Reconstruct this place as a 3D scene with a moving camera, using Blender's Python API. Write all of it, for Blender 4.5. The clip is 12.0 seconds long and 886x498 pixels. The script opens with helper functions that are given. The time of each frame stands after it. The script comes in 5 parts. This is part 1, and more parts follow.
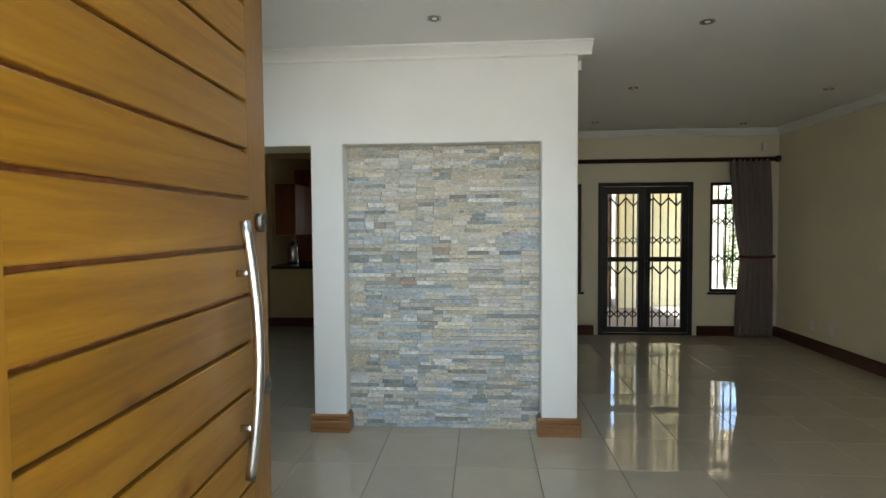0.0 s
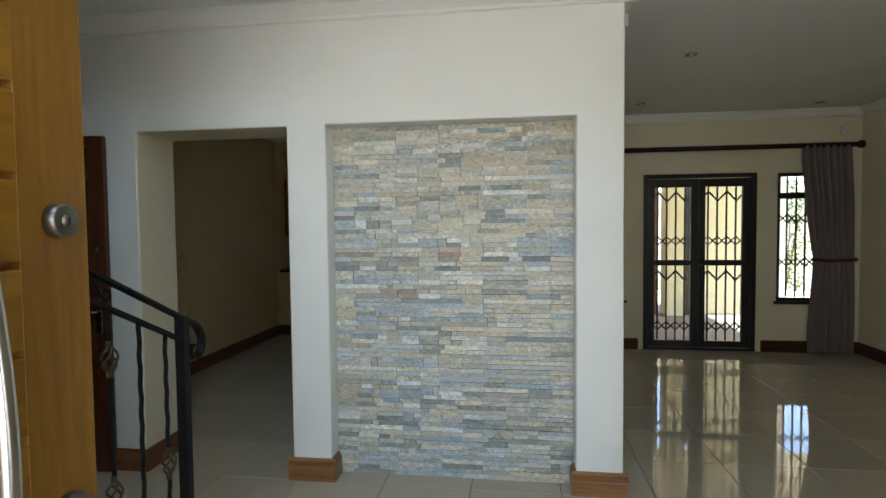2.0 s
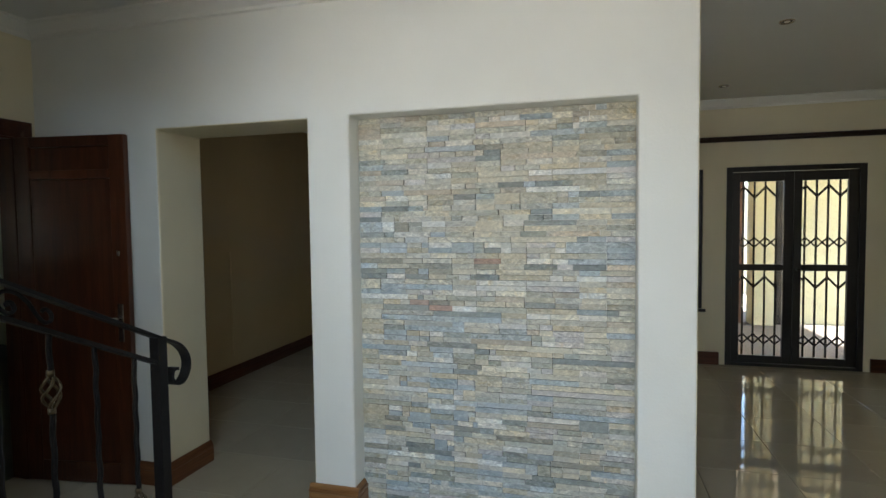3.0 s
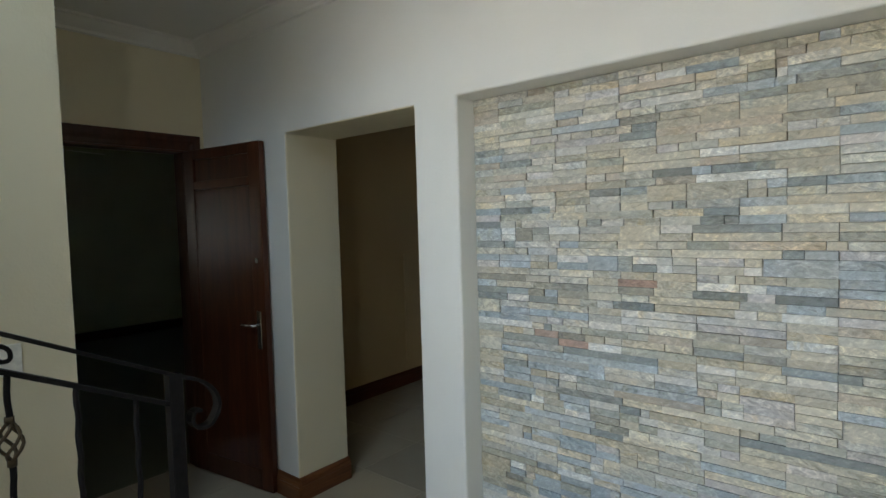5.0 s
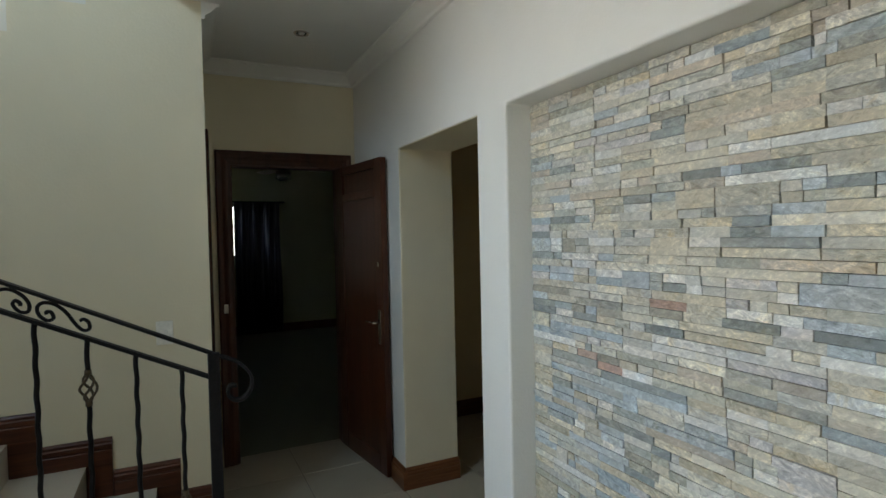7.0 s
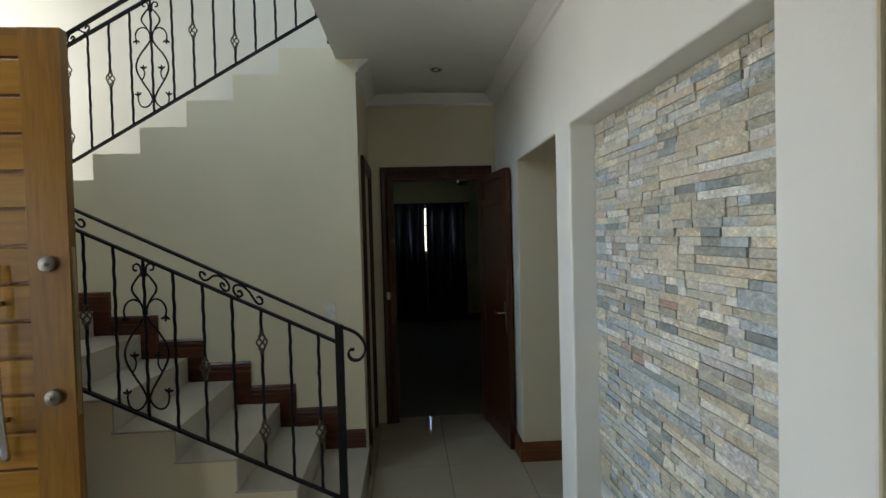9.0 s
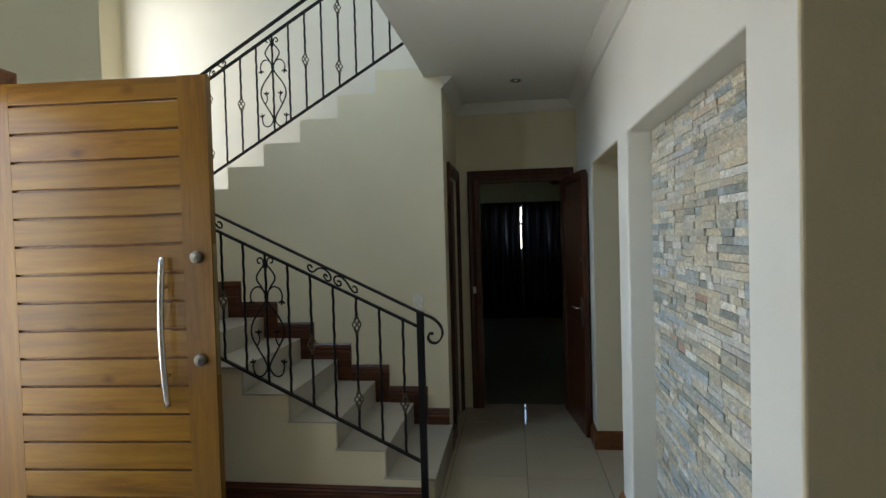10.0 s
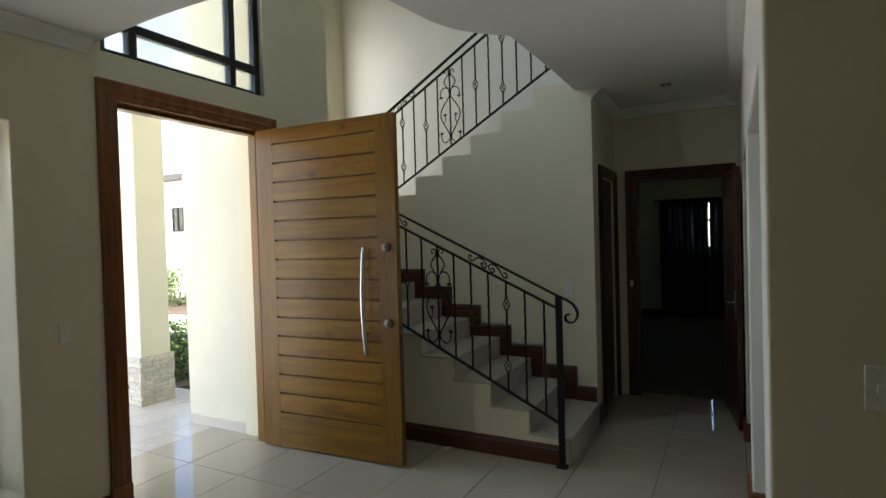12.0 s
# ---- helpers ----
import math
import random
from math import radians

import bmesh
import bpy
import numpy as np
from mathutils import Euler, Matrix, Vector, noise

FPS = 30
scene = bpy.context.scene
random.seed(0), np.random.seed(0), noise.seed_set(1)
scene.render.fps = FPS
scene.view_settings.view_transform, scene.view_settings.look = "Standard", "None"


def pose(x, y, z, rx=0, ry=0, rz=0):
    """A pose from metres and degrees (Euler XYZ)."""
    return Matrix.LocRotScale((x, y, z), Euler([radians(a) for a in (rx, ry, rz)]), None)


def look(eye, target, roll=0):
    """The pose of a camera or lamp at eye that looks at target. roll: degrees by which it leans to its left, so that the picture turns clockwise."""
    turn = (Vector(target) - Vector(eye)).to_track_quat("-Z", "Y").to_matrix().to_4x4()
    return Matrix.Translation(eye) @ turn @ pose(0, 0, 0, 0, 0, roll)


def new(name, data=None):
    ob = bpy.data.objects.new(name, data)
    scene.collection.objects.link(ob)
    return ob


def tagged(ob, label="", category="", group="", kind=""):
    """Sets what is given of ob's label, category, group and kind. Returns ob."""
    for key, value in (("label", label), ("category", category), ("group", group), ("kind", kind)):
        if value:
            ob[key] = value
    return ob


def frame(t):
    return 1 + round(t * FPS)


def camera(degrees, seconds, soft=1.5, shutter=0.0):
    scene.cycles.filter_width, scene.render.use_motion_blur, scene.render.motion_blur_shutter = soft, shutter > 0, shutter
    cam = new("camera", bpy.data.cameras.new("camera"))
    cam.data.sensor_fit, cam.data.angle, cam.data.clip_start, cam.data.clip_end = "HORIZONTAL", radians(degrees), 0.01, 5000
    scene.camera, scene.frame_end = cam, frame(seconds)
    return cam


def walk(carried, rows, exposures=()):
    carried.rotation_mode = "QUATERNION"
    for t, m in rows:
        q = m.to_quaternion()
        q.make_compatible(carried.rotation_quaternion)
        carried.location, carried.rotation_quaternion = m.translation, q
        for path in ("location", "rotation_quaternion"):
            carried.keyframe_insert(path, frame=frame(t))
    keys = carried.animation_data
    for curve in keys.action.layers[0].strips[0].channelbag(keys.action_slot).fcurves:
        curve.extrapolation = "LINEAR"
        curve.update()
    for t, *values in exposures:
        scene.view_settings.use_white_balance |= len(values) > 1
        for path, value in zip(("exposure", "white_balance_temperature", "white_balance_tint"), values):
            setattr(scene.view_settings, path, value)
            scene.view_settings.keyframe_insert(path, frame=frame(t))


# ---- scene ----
cam = camera(78.5, 12.0)
EXPOSURES = [(0.0, 2.86), (3.0, 2.82), (5.0, 2.76), (6.5, 2.80), (8.0, 2.77), (9.0, 2.68), (10.0, 2.74), (10.6, 2.65), (12.0, 2.0)]
PATH = [
    (0, (0.032, 0.121, 1.482), (-0.113, 2.114, 1.397), -0.4),
    (0.5, (0.035, 0.271, 1.475), (-0.125, 2.263, 1.395), -0.4),
    (1, (0.055, 0.475, 1.475), (-0.112, 2.466, 1.391), -0.4),
    (1.5, (0.106, 0.72, 1.49), (-0.094, 2.708, 1.405), -0.6),
    (2, (0.13, 0.935, 1.483), (-0.144, 2.914, 1.395), -0.6),
    (2.5, (0.172, 1.177, 1.5), (-0.213, 3.137, 1.409), -0.6),
    (3, (0.239, 1.365, 1.507), (-0.288, 3.292, 1.412), -0.7),
    (3.2, (0.25, 1.435, 1.502), (-0.335, 3.345, 1.415), -0.9),
    (4.8, (0.402, 2.059, 1.545), (-0.797, 3.658, 1.443), -1.7),
    (5, (0.411, 2.143, 1.55), (-0.853, 3.69, 1.449), -1.6),
    (5.5, (0.464, 2.33, 1.544), (-0.989, 3.702, 1.449), -1.6),
    (6, (0.562, 2.463, 1.525), (-1.036, 3.663, 1.438), -1.6),
    (6.5, (0.734, 2.584, 1.549), (-0.978, 3.616, 1.466), -1.6),
    (6.7, (0.801, 2.646, 1.54), (-0.946, 3.617, 1.47), -1.4),
    (8.3, (1.329, 2.987, 1.552), (-0.625, 3.408, 1.502), -1.5),
    (8.5, (1.377, 3.040, 1.562), (-0.590, 3.395, 1.508), -1.45),
    (9, (1.512, 3.163, 1.572), (-0.484, 3.295, 1.517), -1.55),
    (9.5, (1.70, 3.237, 1.570), (-0.298, 3.175, 1.517), -1.6),
    (10, (1.856, 3.350, 1.574), (-0.126, 3.093, 1.522), -1.6),
    (10.5, (1.991, 3.484, 1.572), (0.044, 3.029, 1.527), -1.6),
    (11, (2.118, 3.620, 1.558), (0.231, 2.956, 1.519), -1.6),
    (11.5, (2.264, 3.724, 1.548), (0.438, 2.909, 1.511), -1.6),
    (12, (2.383, 3.838, 1.545), (0.617, 2.899, 1.507), -1.65),
]
walk(cam, [(t, look(eye, target, roll)) for t, eye, target, roll in PATH], EXPOSURES)

# ---- world, sun, large lights ----
world = bpy.data.worlds.new("sky")
scene.world = world
world.use_nodes = True
wn = world.node_tree.nodes
wl = world.node_tree.links
sky = wn.new("ShaderNodeTexSky")
sky.sky_type = "NISHITA"
sky.sun_disc = False
SUN_FROM = Vector((0.86, 0.06, 0.95)).normalized()
sky.sun_elevation = math.asin(SUN_FROM.z)
sky.sun_rotation = math.atan2(SUN_FROM.x, SUN_FROM.y)
wl.new(sky.outputs[0], wn["Background"].inputs[0])
wn["Background"].inputs[1].default_value = 0.15
sun = new("sun", bpy.data.lights.new("sun", "SUN"))
sun.data.energy, sun.data.angle, sun.data.color = 5.0, radians(0.5), (1.0, 0.95, 0.87)
sun.matrix_world = look(SUN_FROM * 30, (0, 0, 0))


def window_light(name, eye, target, sx, sy, power, colour=(0.86, 0.93, 1.0)):
    lamp = new(name, bpy.data.lights.new(name, "AREA"))
    lamp.data.shape, lamp.data.size, lamp.data.size_y = "RECTANGLE", sx, sy
    lamp.data.energy, lamp.data.color = power, colour
    lamp.matrix_world = look(eye, target)
    return lamp


# area lamps added in the window openings to strengthen the daylight indoors
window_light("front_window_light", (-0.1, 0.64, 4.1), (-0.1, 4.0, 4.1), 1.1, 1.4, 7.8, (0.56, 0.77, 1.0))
window_light("living_window_light", (1.325, 0.645, 1.25), (1.5, 4.0, 1.5), 0.5, 1.6, 1.7, (0.9, 0.95, 1.0))
# lamp at an added, unseen stair window; brightens the outer stair wall
window_light("stair_fill_light", (-2.36, -0.33, 3.0), (-2.36, 3.0, 3.0), 0.48, 2.0, 3.9, (0.95, 0.97, 1.0))


# ---- materials ----
def nodes_of(name):
    m = bpy.data.materials.new(name)
    m.use_nodes = True
    t = m.node_tree
    return m, t, t.nodes["Principled BSDF"]


def node(t, kind, **inputs):
    n = t.nodes.new(kind)
    for key, value in inputs.items():
        n.inputs[key.replace("_", " ")].default_value = value
    return n


def ramp(t, source, stops, mode="LINEAR"):
    r = t.nodes.new("ShaderNodeValToRGB")
    r.color_ramp.interpolation = mode
    e = r.color_ramp.elements
    while len(e) < len(stops):
        e.new(0.5)
    for el, (p, c) in zip(e, stops):
        el.position, el.color = p, (*c, 1)
    t.links.new(source, r.inputs[0])
    return r.outputs[0]


def mixed(t, kind, fac, a, b):
    n = t.nodes.new("ShaderNodeMix")
    n.data_type, n.blend_type = "RGBA", kind
    for socket, value in ((n.inputs[0], fac), (n.inputs[6], a), (n.inputs[7], b)):
        if isinstance(value, bpy.types.NodeSocket):
            t.links.new(value, socket)
        else:
            socket.default_value = value if isinstance(value, float) else (*value, 1)
    return n.outputs[2]


def coords(t, scale=(1, 1, 1)):
    c = t.nodes.new("ShaderNodeTexCoord")
    m = t.nodes.new("ShaderNodeMapping")
    m.inputs["Scale"].default_value = scale
    t.links.new(c.outputs["Object"], m.inputs[0])
    return m.outputs[0]


def noise_of(t, vec, scale, detail=4.0, rough=0.55):
    n = node(t, "ShaderNodeTexNoise", Scale=scale, Detail=detail, Roughness=rough)
    t.links.new(vec, n.inputs["Vector"])
    return n.outputs["Fac"]


def bump(t, bsdf, height, strength, distance):
    b = node(t, "ShaderNodeBump", Strength=strength, Distance=distance)
    t.links.new(height, b.inputs["Height"])
    t.links.new(b.outputs[0], bsdf.inputs["Normal"])


def plaster(name, colour, rough=0.62, stain=0.06, relief=0.25):
    m, t, b = nodes_of(name)
    v = coords(t)
    big = noise_of(t, v, 1.3, 3.0)
    fine = noise_of(t, v, 90.0, 3.0)
    lo = tuple(c * (1 - stain) for c in colour)
    hi = tuple(min(1.0, c * (1 + stain * 0.4)) for c in colour)
    t.links.new(ramp(t, big, [(0.3, lo), (0.7, hi)]), b.inputs["Base Color"])
    b.inputs["Roughness"].default_value = rough
    mid = noise_of(t, v, 14.0, 2.0)
    add = node(t, "ShaderNodeMath")
    add.operation = "ADD"
    t.links.new(fine, add.inputs[0])
    t.links.new(mid, add.inputs[1])
    bump(t, b, add.outputs[0], relief, 0.004)
    return m


def timber(name, dark, mid, light, rough=0.3, stretch=(14, 1.2, 14), by_object=True, coat=0.15, knots=False, fine_amount=0.7):
    m, t, b = nodes_of(name)
    info = t.nodes.new("ShaderNodeObjectInfo")
    c = t.nodes.new("ShaderNodeTexCoord")
    off = t.nodes.new("ShaderNodeVectorMath")
    off.operation = "MULTIPLY_ADD"
    t.links.new(info.outputs["Random"], off.inputs[0])
    off.inputs[1].default_value = (7.3, 11.1, 5.7)
    t.links.new(c.outputs["Object"], off.inputs[2])
    mp = t.nodes.new("ShaderNodeMapping")
    mp.inputs["Scale"].default_value = stretch
    t.links.new(off.outputs[0], mp.inputs[0])
    n1 = node(t, "ShaderNodeTexNoise", Scale=1.0, Detail=6.0, Roughness=0.62, Distortion=0.9)
    t.links.new(mp.outputs[0], n1.inputs["Vector"])
    n2 = node(t, "ShaderNodeTexNoise", Scale=6.0, Detail=4.0, Roughness=0.7)
    t.links.new(mp.outputs[0], n2.inputs["Vector"])
    base = ramp(t, n1.outputs["Fac"], [(0.28, dark), (0.5, mid), (0.72, light)])
    fine = ramp(t, n2.outputs["Fac"], [(0.3, (0.72, 0.7, 0.68)), (0.6, (1, 1, 1))])
    col = mixed(t, "MULTIPLY", fine_amount, base, fine)
    if by_object:
        tone = ramp(t, info.outputs["Random"], [(0.0, (0.74, 0.72, 0.7)), (0.5, (1, 0.98, 0.95)), (1.0, (1.12, 1.1, 1.02))])
        col = mixed(t, "MULTIPLY", 1.0, col, tone)
    if knots:
        vo = node(t, "ShaderNodeTexVoronoi", Scale=2.4)
        flat = t.nodes.new("ShaderNodeMapping")
        flat.inputs["Scale"].default_value = (0.2, 1.0, 1.5)
        t.links.new(off.outputs[0], flat.inputs[0])
        t.links.new(flat.outputs[0], vo.inputs["Vector"])
        col = mixed(t, "MULTIPLY", 1.0, col, ramp(t, vo.outputs["Distance"], [(0.02, (0.25, 0.15, 0.10)), (0.045, (0.62, 0.50, 0.42)), (0.12, (1, 1, 1))]))
    t.links.new(col, b.inputs["Base Color"])
    b.inputs["Roughness"].default_value = rough
    b.inputs["Specular IOR Level"].default_value = 0.3
    b.inputs["Coat Weight"].default_value = coat
    b.inputs["Coat Roughness"].default_value = 0.22
    bump(t, b, n2.outputs["Fac"], 0.12, 0.002)
    return m


def plain(name, colour, rough=0.5, metal=0.0, vary=0.12, scale=40.0, relief=0.0):
    m, t, b = nodes_of(name)
    v = coords(t)
    n = noise_of(t, v, scale, 4.0)
    lo = tuple(c * (1 - vary) for c in colour)
    hi = tuple(min(1.0, c * (1 + vary)) for c in colour)
    t.links.new(ramp(t, n, [(0.3, lo), (0.7, hi)]), b.inputs["Base Color"])
    b.inputs["Roughness"].default_value = rough
    b.inputs["Metallic"].default_value = metal
    if relief:
        bump(t, b, n, relief, 0.003)
    return m


def tile_material(name, colour, rough):
    m, t, b = nodes_of(name)
    info = t.nodes.new("ShaderNodeObjectInfo")
    v = coords(t)
    n = noise_of(t, v, 2.2, 5.0, 0.6)
    lo = tuple(c * 0.93 for c in colour)
    hi = tuple(min(1, c * 1.05) for c in colour)
    base = ramp(t, n, [(0.3, lo), (0.7, hi)])
    tone = ramp(t, info.outputs["Random"], [(0.0, (0.95, 0.95, 0.95)), (1.0, (1.03, 1.02, 1.0))])
    t.links.new(mixed(t, "MULTIPLY", 1.0, base, tone), b.inputs["Base Color"])
    r = noise_of(t, v, 5.0, 4.0)
    mr = node(t, "ShaderNodeMapRange", From_Min=0.3, From_Max=0.75, To_Min=rough * 0.6, To_Max=rough * 1.7)
    t.links.new(r, mr.inputs[0])
    t.links.new(mr.outputs[0], b.inputs["Roughness"])
    return m


def stone_material(name, stops):
    """Sawn and split ledge stone: smooth pieces, veined pieces, stained pieces."""
    m, t, b = nodes_of(name)
    info = t.nodes.new("ShaderNodeObjectInfo")
    geo = t.nodes.new("ShaderNodeNewGeometry")

    def math_of(kind, x, y):
        n = t.nodes.new("ShaderNodeMath")
        n.operation = kind
        for i, v in enumerate((x, y)):
            if isinstance(v, (int, float)):
                n.inputs[i].default_value = v
            else:
                t.links.new(v, n.inputs[i])
        return n.outputs[0]

    frac = math_of("FRACT", math_of("ADD", info.outputs["Random"], geo.outputs["Random Per Island"]), 0.0)
    other = math_of("FRACT", math_of("MULTIPLY", frac, 37.7), 0.0)
    base = ramp(t, frac, stops, "CONSTANT")
    v = coords(t)
    seed = t.nodes.new("ShaderNodeVectorMath")
    seed.operation = "MULTIPLY_ADD"
    t.links.new(frac, seed.inputs[0])
    seed.inputs[1].default_value = (51.0, 33.0, 97.0)
    t.links.new(v, seed.inputs[2])

    def layer(scale, detail, rough, twist, turn=0.0, stretch=(1, 1, 1)):
        mp = t.nodes.new("ShaderNodeMapping")
        mp.vector_type = "TEXTURE"
        mp.inputs["Rotation"].default_value = (0, turn, 0)
        mp.inputs["Scale"].default_value = stretch
        t.links.new(seed.outputs[0], mp.inputs[0])
        n = node(t, "ShaderNodeTexNoise", Scale=scale, Detail=detail, Roughness=rough, Distortion=twist)
        t.links.new(mp.outputs[0], n.inputs["Vector"])
        return n.outputs["Fac"]

    crease = layer(26.0, 6.0, 0.72, 1.6, 0.25, (1.5, 1, 0.7))
    blotch = layer(11.0, 4.0, 0.6, 1.0)
    flat = layer(5.0, 2.0, 0.5, 0.3)
    grit = layer(48.0, 5.0, 0.78, 0.6, -0.5, (1.5, 1, 0.8))
    rough_piece = ramp(t, other, [(0.20, (0.30, 0.30, 0.30)), (0.60, (0.85, 0.85, 0.85)), (1.0, (1, 1, 1))])
    veins = ramp(t, crease, [(0.30, (0.44, 0.43, 0.40)), (0.40, (0.80, 0.80, 0.78)), (0.50, (1, 1, 1)), (0.58, (1.36, 1.35, 1.31)), (0.63, (1.0, 0.98, 0.95)), (0.72, (0.80, 0.75, 0.66))])
    stains = ramp(t, blotch, [(0.28, (0.84, 0.90, 0.97)), (0.40, (1, 1, 1)), (0.58, (1.04, 1.03, 1.0)), (0.70, (1.02, 0.93, 0.76)), (0.80, (0.86, 0.68, 0.50))])
    cloud = ramp(t, flat, [(0.32, (0.93, 0.96, 1.0)), (0.5, (1.02, 1, 0.98)), (0.68, (1.05, 1.0, 0.93))])
    fleck = ramp(t, grit, [(0.30, (0.60, 0.60, 0.59)), (0.42, (0.92, 0.92, 0.91)), (0.54, (1.0, 1.0, 1.0)), (0.64, (1.30, 1.30, 1.27)), (0.72, (1.12, 1.12, 1.10))])
    tone = ramp(t, math_of("FRACT", math_of("MULTIPLY", frac, 91.3), 0.0), [(0.0, (0.84, 0.84, 0.84)), (0.5, (1, 1, 1)), (1.0, (1.13, 1.13, 1.13))])
    col = mixed(t, "MULTIPLY", 1.0, mixed(t, "MULTIPLY", 1.0, base, cloud), tone)
    veined = mixed(t, "MULTIPLY", 1.0, mixed(t, "MULTIPLY", 1.0, col, veins), stains)
    mix = t.nodes.new("ShaderNodeMix")
    mix.data_type = "RGBA"
    t.links.new(rough_piece, mix.inputs[0])
    t.links.new(col, mix.inputs[6])
    t.links.new(veined, mix.inputs[7])
    t.links.new(mixed(t, "MULTIPLY", 1.0, mix.outputs[2], fleck), b.inputs["Base Color"])
    b.inputs["Roughness"].default_value = 0.62
    b.inputs["Specular IOR Level"].default_value = 0.35
    height = math_of("ADD", math_of("MULTIPLY", crease, math_of("MULTIPLY", rough_piece, 1.2)), math_of("MULTIPLY", grit, 0.5))
    bump(t, b, height, 0.7, 0.005)
    return m


def leaf_material(name, a, b2):
    m, t, b = nodes_of(name)
    geo = t.nodes.new("ShaderNodeNewGeometry")
    t.links.new(ramp(t, geo.outputs["Random Per Island"], [(0.0, a), (1.0, b2)]), b.inputs["Base Color"])
    b.inputs["Roughness"].default_value = 0.5
    return m


def glass_material(name, rough=0.0, tint=(0.95, 0.97, 0.98)):
    m, t, b = nodes_of(name)
    b.inputs["Base Color"].default_value = (*tint, 1)
    b.inputs["Transmission Weight"].default_value = 1.0
    b.inputs["Roughness"].default_value = rough
    b.inputs["IOR"].default_value = 1.45
    return m


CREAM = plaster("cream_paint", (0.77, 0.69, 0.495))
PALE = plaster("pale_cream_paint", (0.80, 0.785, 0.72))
WHITE_WALL = plaster("white_paint", (0.79, 0.76, 0.66))
CEILING = plaster("ceiling_paint", (0.80, 0.79, 0.74), 0.7, 0.03, 0.12)
MOULD = plaster("cornice_paint", (0.82, 0.80, 0.74), 0.6, 0.03, 0.05)
OUTSIDE = plaster("outside_plaster", (0.74, 0.70, 0.56), 0.8, 0.08, 0.5)
TAN_WALL = plaster("tan_paint", (0.56, 0.41, 0.21))
GREEN_WALL = plaster("green_paint", (0.50, 0.50, 0.34))
DOOR_WOOD = timber("varnished_door_wood", (0.160, 0.065, 0.006), (0.275, 0.125, 0.009), (0.36, 0.18, 0.018), 0.36, (11, 0.8, 11), coat=0.13, knots=True, fine_amount=0.55)
DOOR_STILE = timber("varnished_stile_wood", (0.17, 0.068, 0.008), (0.24, 0.106, 0.010), (0.295, 0.140, 0.015), 0.36, (14, 14, 1.2), False, 0.13)
FRAME_WOOD = timber("frame_wood", (0.15, 0.046, 0.013), (0.245, 0.084, 0.024), (0.33, 0.125, 0.040), 0.3, (14, 14, 1.2))
MAHOGANY = timber("mahogany", (0.044, 0.013, 0.006), (0.074, 0.022, 0.009), (0.108, 0.034, 0.014), 0.34, (14, 14, 1.2))
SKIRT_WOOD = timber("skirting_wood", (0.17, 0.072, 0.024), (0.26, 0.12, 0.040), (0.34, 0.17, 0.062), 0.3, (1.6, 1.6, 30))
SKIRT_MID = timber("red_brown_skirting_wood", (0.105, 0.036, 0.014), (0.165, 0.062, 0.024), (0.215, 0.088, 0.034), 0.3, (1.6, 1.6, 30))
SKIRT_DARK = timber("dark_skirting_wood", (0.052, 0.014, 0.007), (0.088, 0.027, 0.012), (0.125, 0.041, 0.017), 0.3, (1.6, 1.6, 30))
TILE = tile_material("polished_tile", (0.50, 0.435, 0.33), 0.028)
STAIR_TILE = tile_material("stair_tile", (0.52, 0.475, 0.395), 0.16)
PORCH_TILE = tile_material("porch_tile", (0.64, 0.58, 0.50), 0.2)
GROUT = plain("grout", (0.16, 0.14, 0.12), 0.9)
STONE = stone_material("stacked_stone", [
    (0.0, (0.508, 0.494, 0.428)), (0.14, (0.542, 0.511, 0.417)), (0.28, (0.486, 0.483, 0.439)), (0.42, (0.599, 0.577, 0.492)), (0.54, (0.452, 0.455, 0.401)),
    (0.66, (0.554, 0.544, 0.498)), (0.76, (0.407, 0.405, 0.342)), (0.84, (0.531, 0.516, 0.503)), (0.92, (0.497, 0.444, 0.364))])
STONE_DARK = stone_material("dark_slate_stone", [(0.0, (0.265, 0.29, 0.28)), (0.4, (0.31, 0.325, 0.305)), (0.7, (0.32, 0.31, 0.265))])
STONE_BLUE = stone_material("blue_grey_stone", [(0.0, (0.37, 0.425, 0.455)), (0.35, (0.42, 0.465, 0.49)), (0.7, (0.39, 0.43, 0.45))])
STONE_OCHRE = stone_material("ochre_stone", [(0.0, (0.51, 0.465, 0.36)), (0.4, (0.53, 0.495, 0.40)), (0.75, (0.49, 0.455, 0.36))])
STONE_RUST = stone_material("rust_red_stone", [(0.0, (0.40, 0.28, 0.23)), (0.5, (0.44, 0.33, 0.27))])
STONE_PILLAR = stone_material("pale_beige_stone", [(0.0, (0.50, 0.47, 0.41)), (0.4, (0.55, 0.52, 0.46)), (0.75, (0.46, 0.44, 0.40))])
STONE_WHITE = stone_material("pale_stone", [(0.0, (0.66, 0.655, 0.62)), (0.5, (0.62, 0.63, 0.61))])
IRON = plain("black_iron", (0.009, 0.008, 0.008), 0.52, 0.0, 0.3, 60.0, 0.2)
IRON.node_tree.nodes["Principled BSDF"].inputs["Specular IOR Level"].default_value = 0.18
BRONZE = plain("bronze_frame", (0.020, 0.017, 0.015), 0.4, 0.2)
STEEL = plain("brushed_steel", (0.62, 0.60, 0.57), 0.24, 1.0, 0.06, 120.0)
LOCK = plain("dull_steel", (0.21, 0.19, 0.155), 0.42, 1.0)
GILT = plain("gilded_iron", (0.085, 0.062, 0.032), 0.45, 0.5, 0.3, 60.0, 0.2)
BRASS = plain("aged_brass", (0.42, 0.33, 0.18), 0.35, 1.0)
PLASTIC = plain("white_plastic", (0.78, 0.75, 0.66), 0.35)
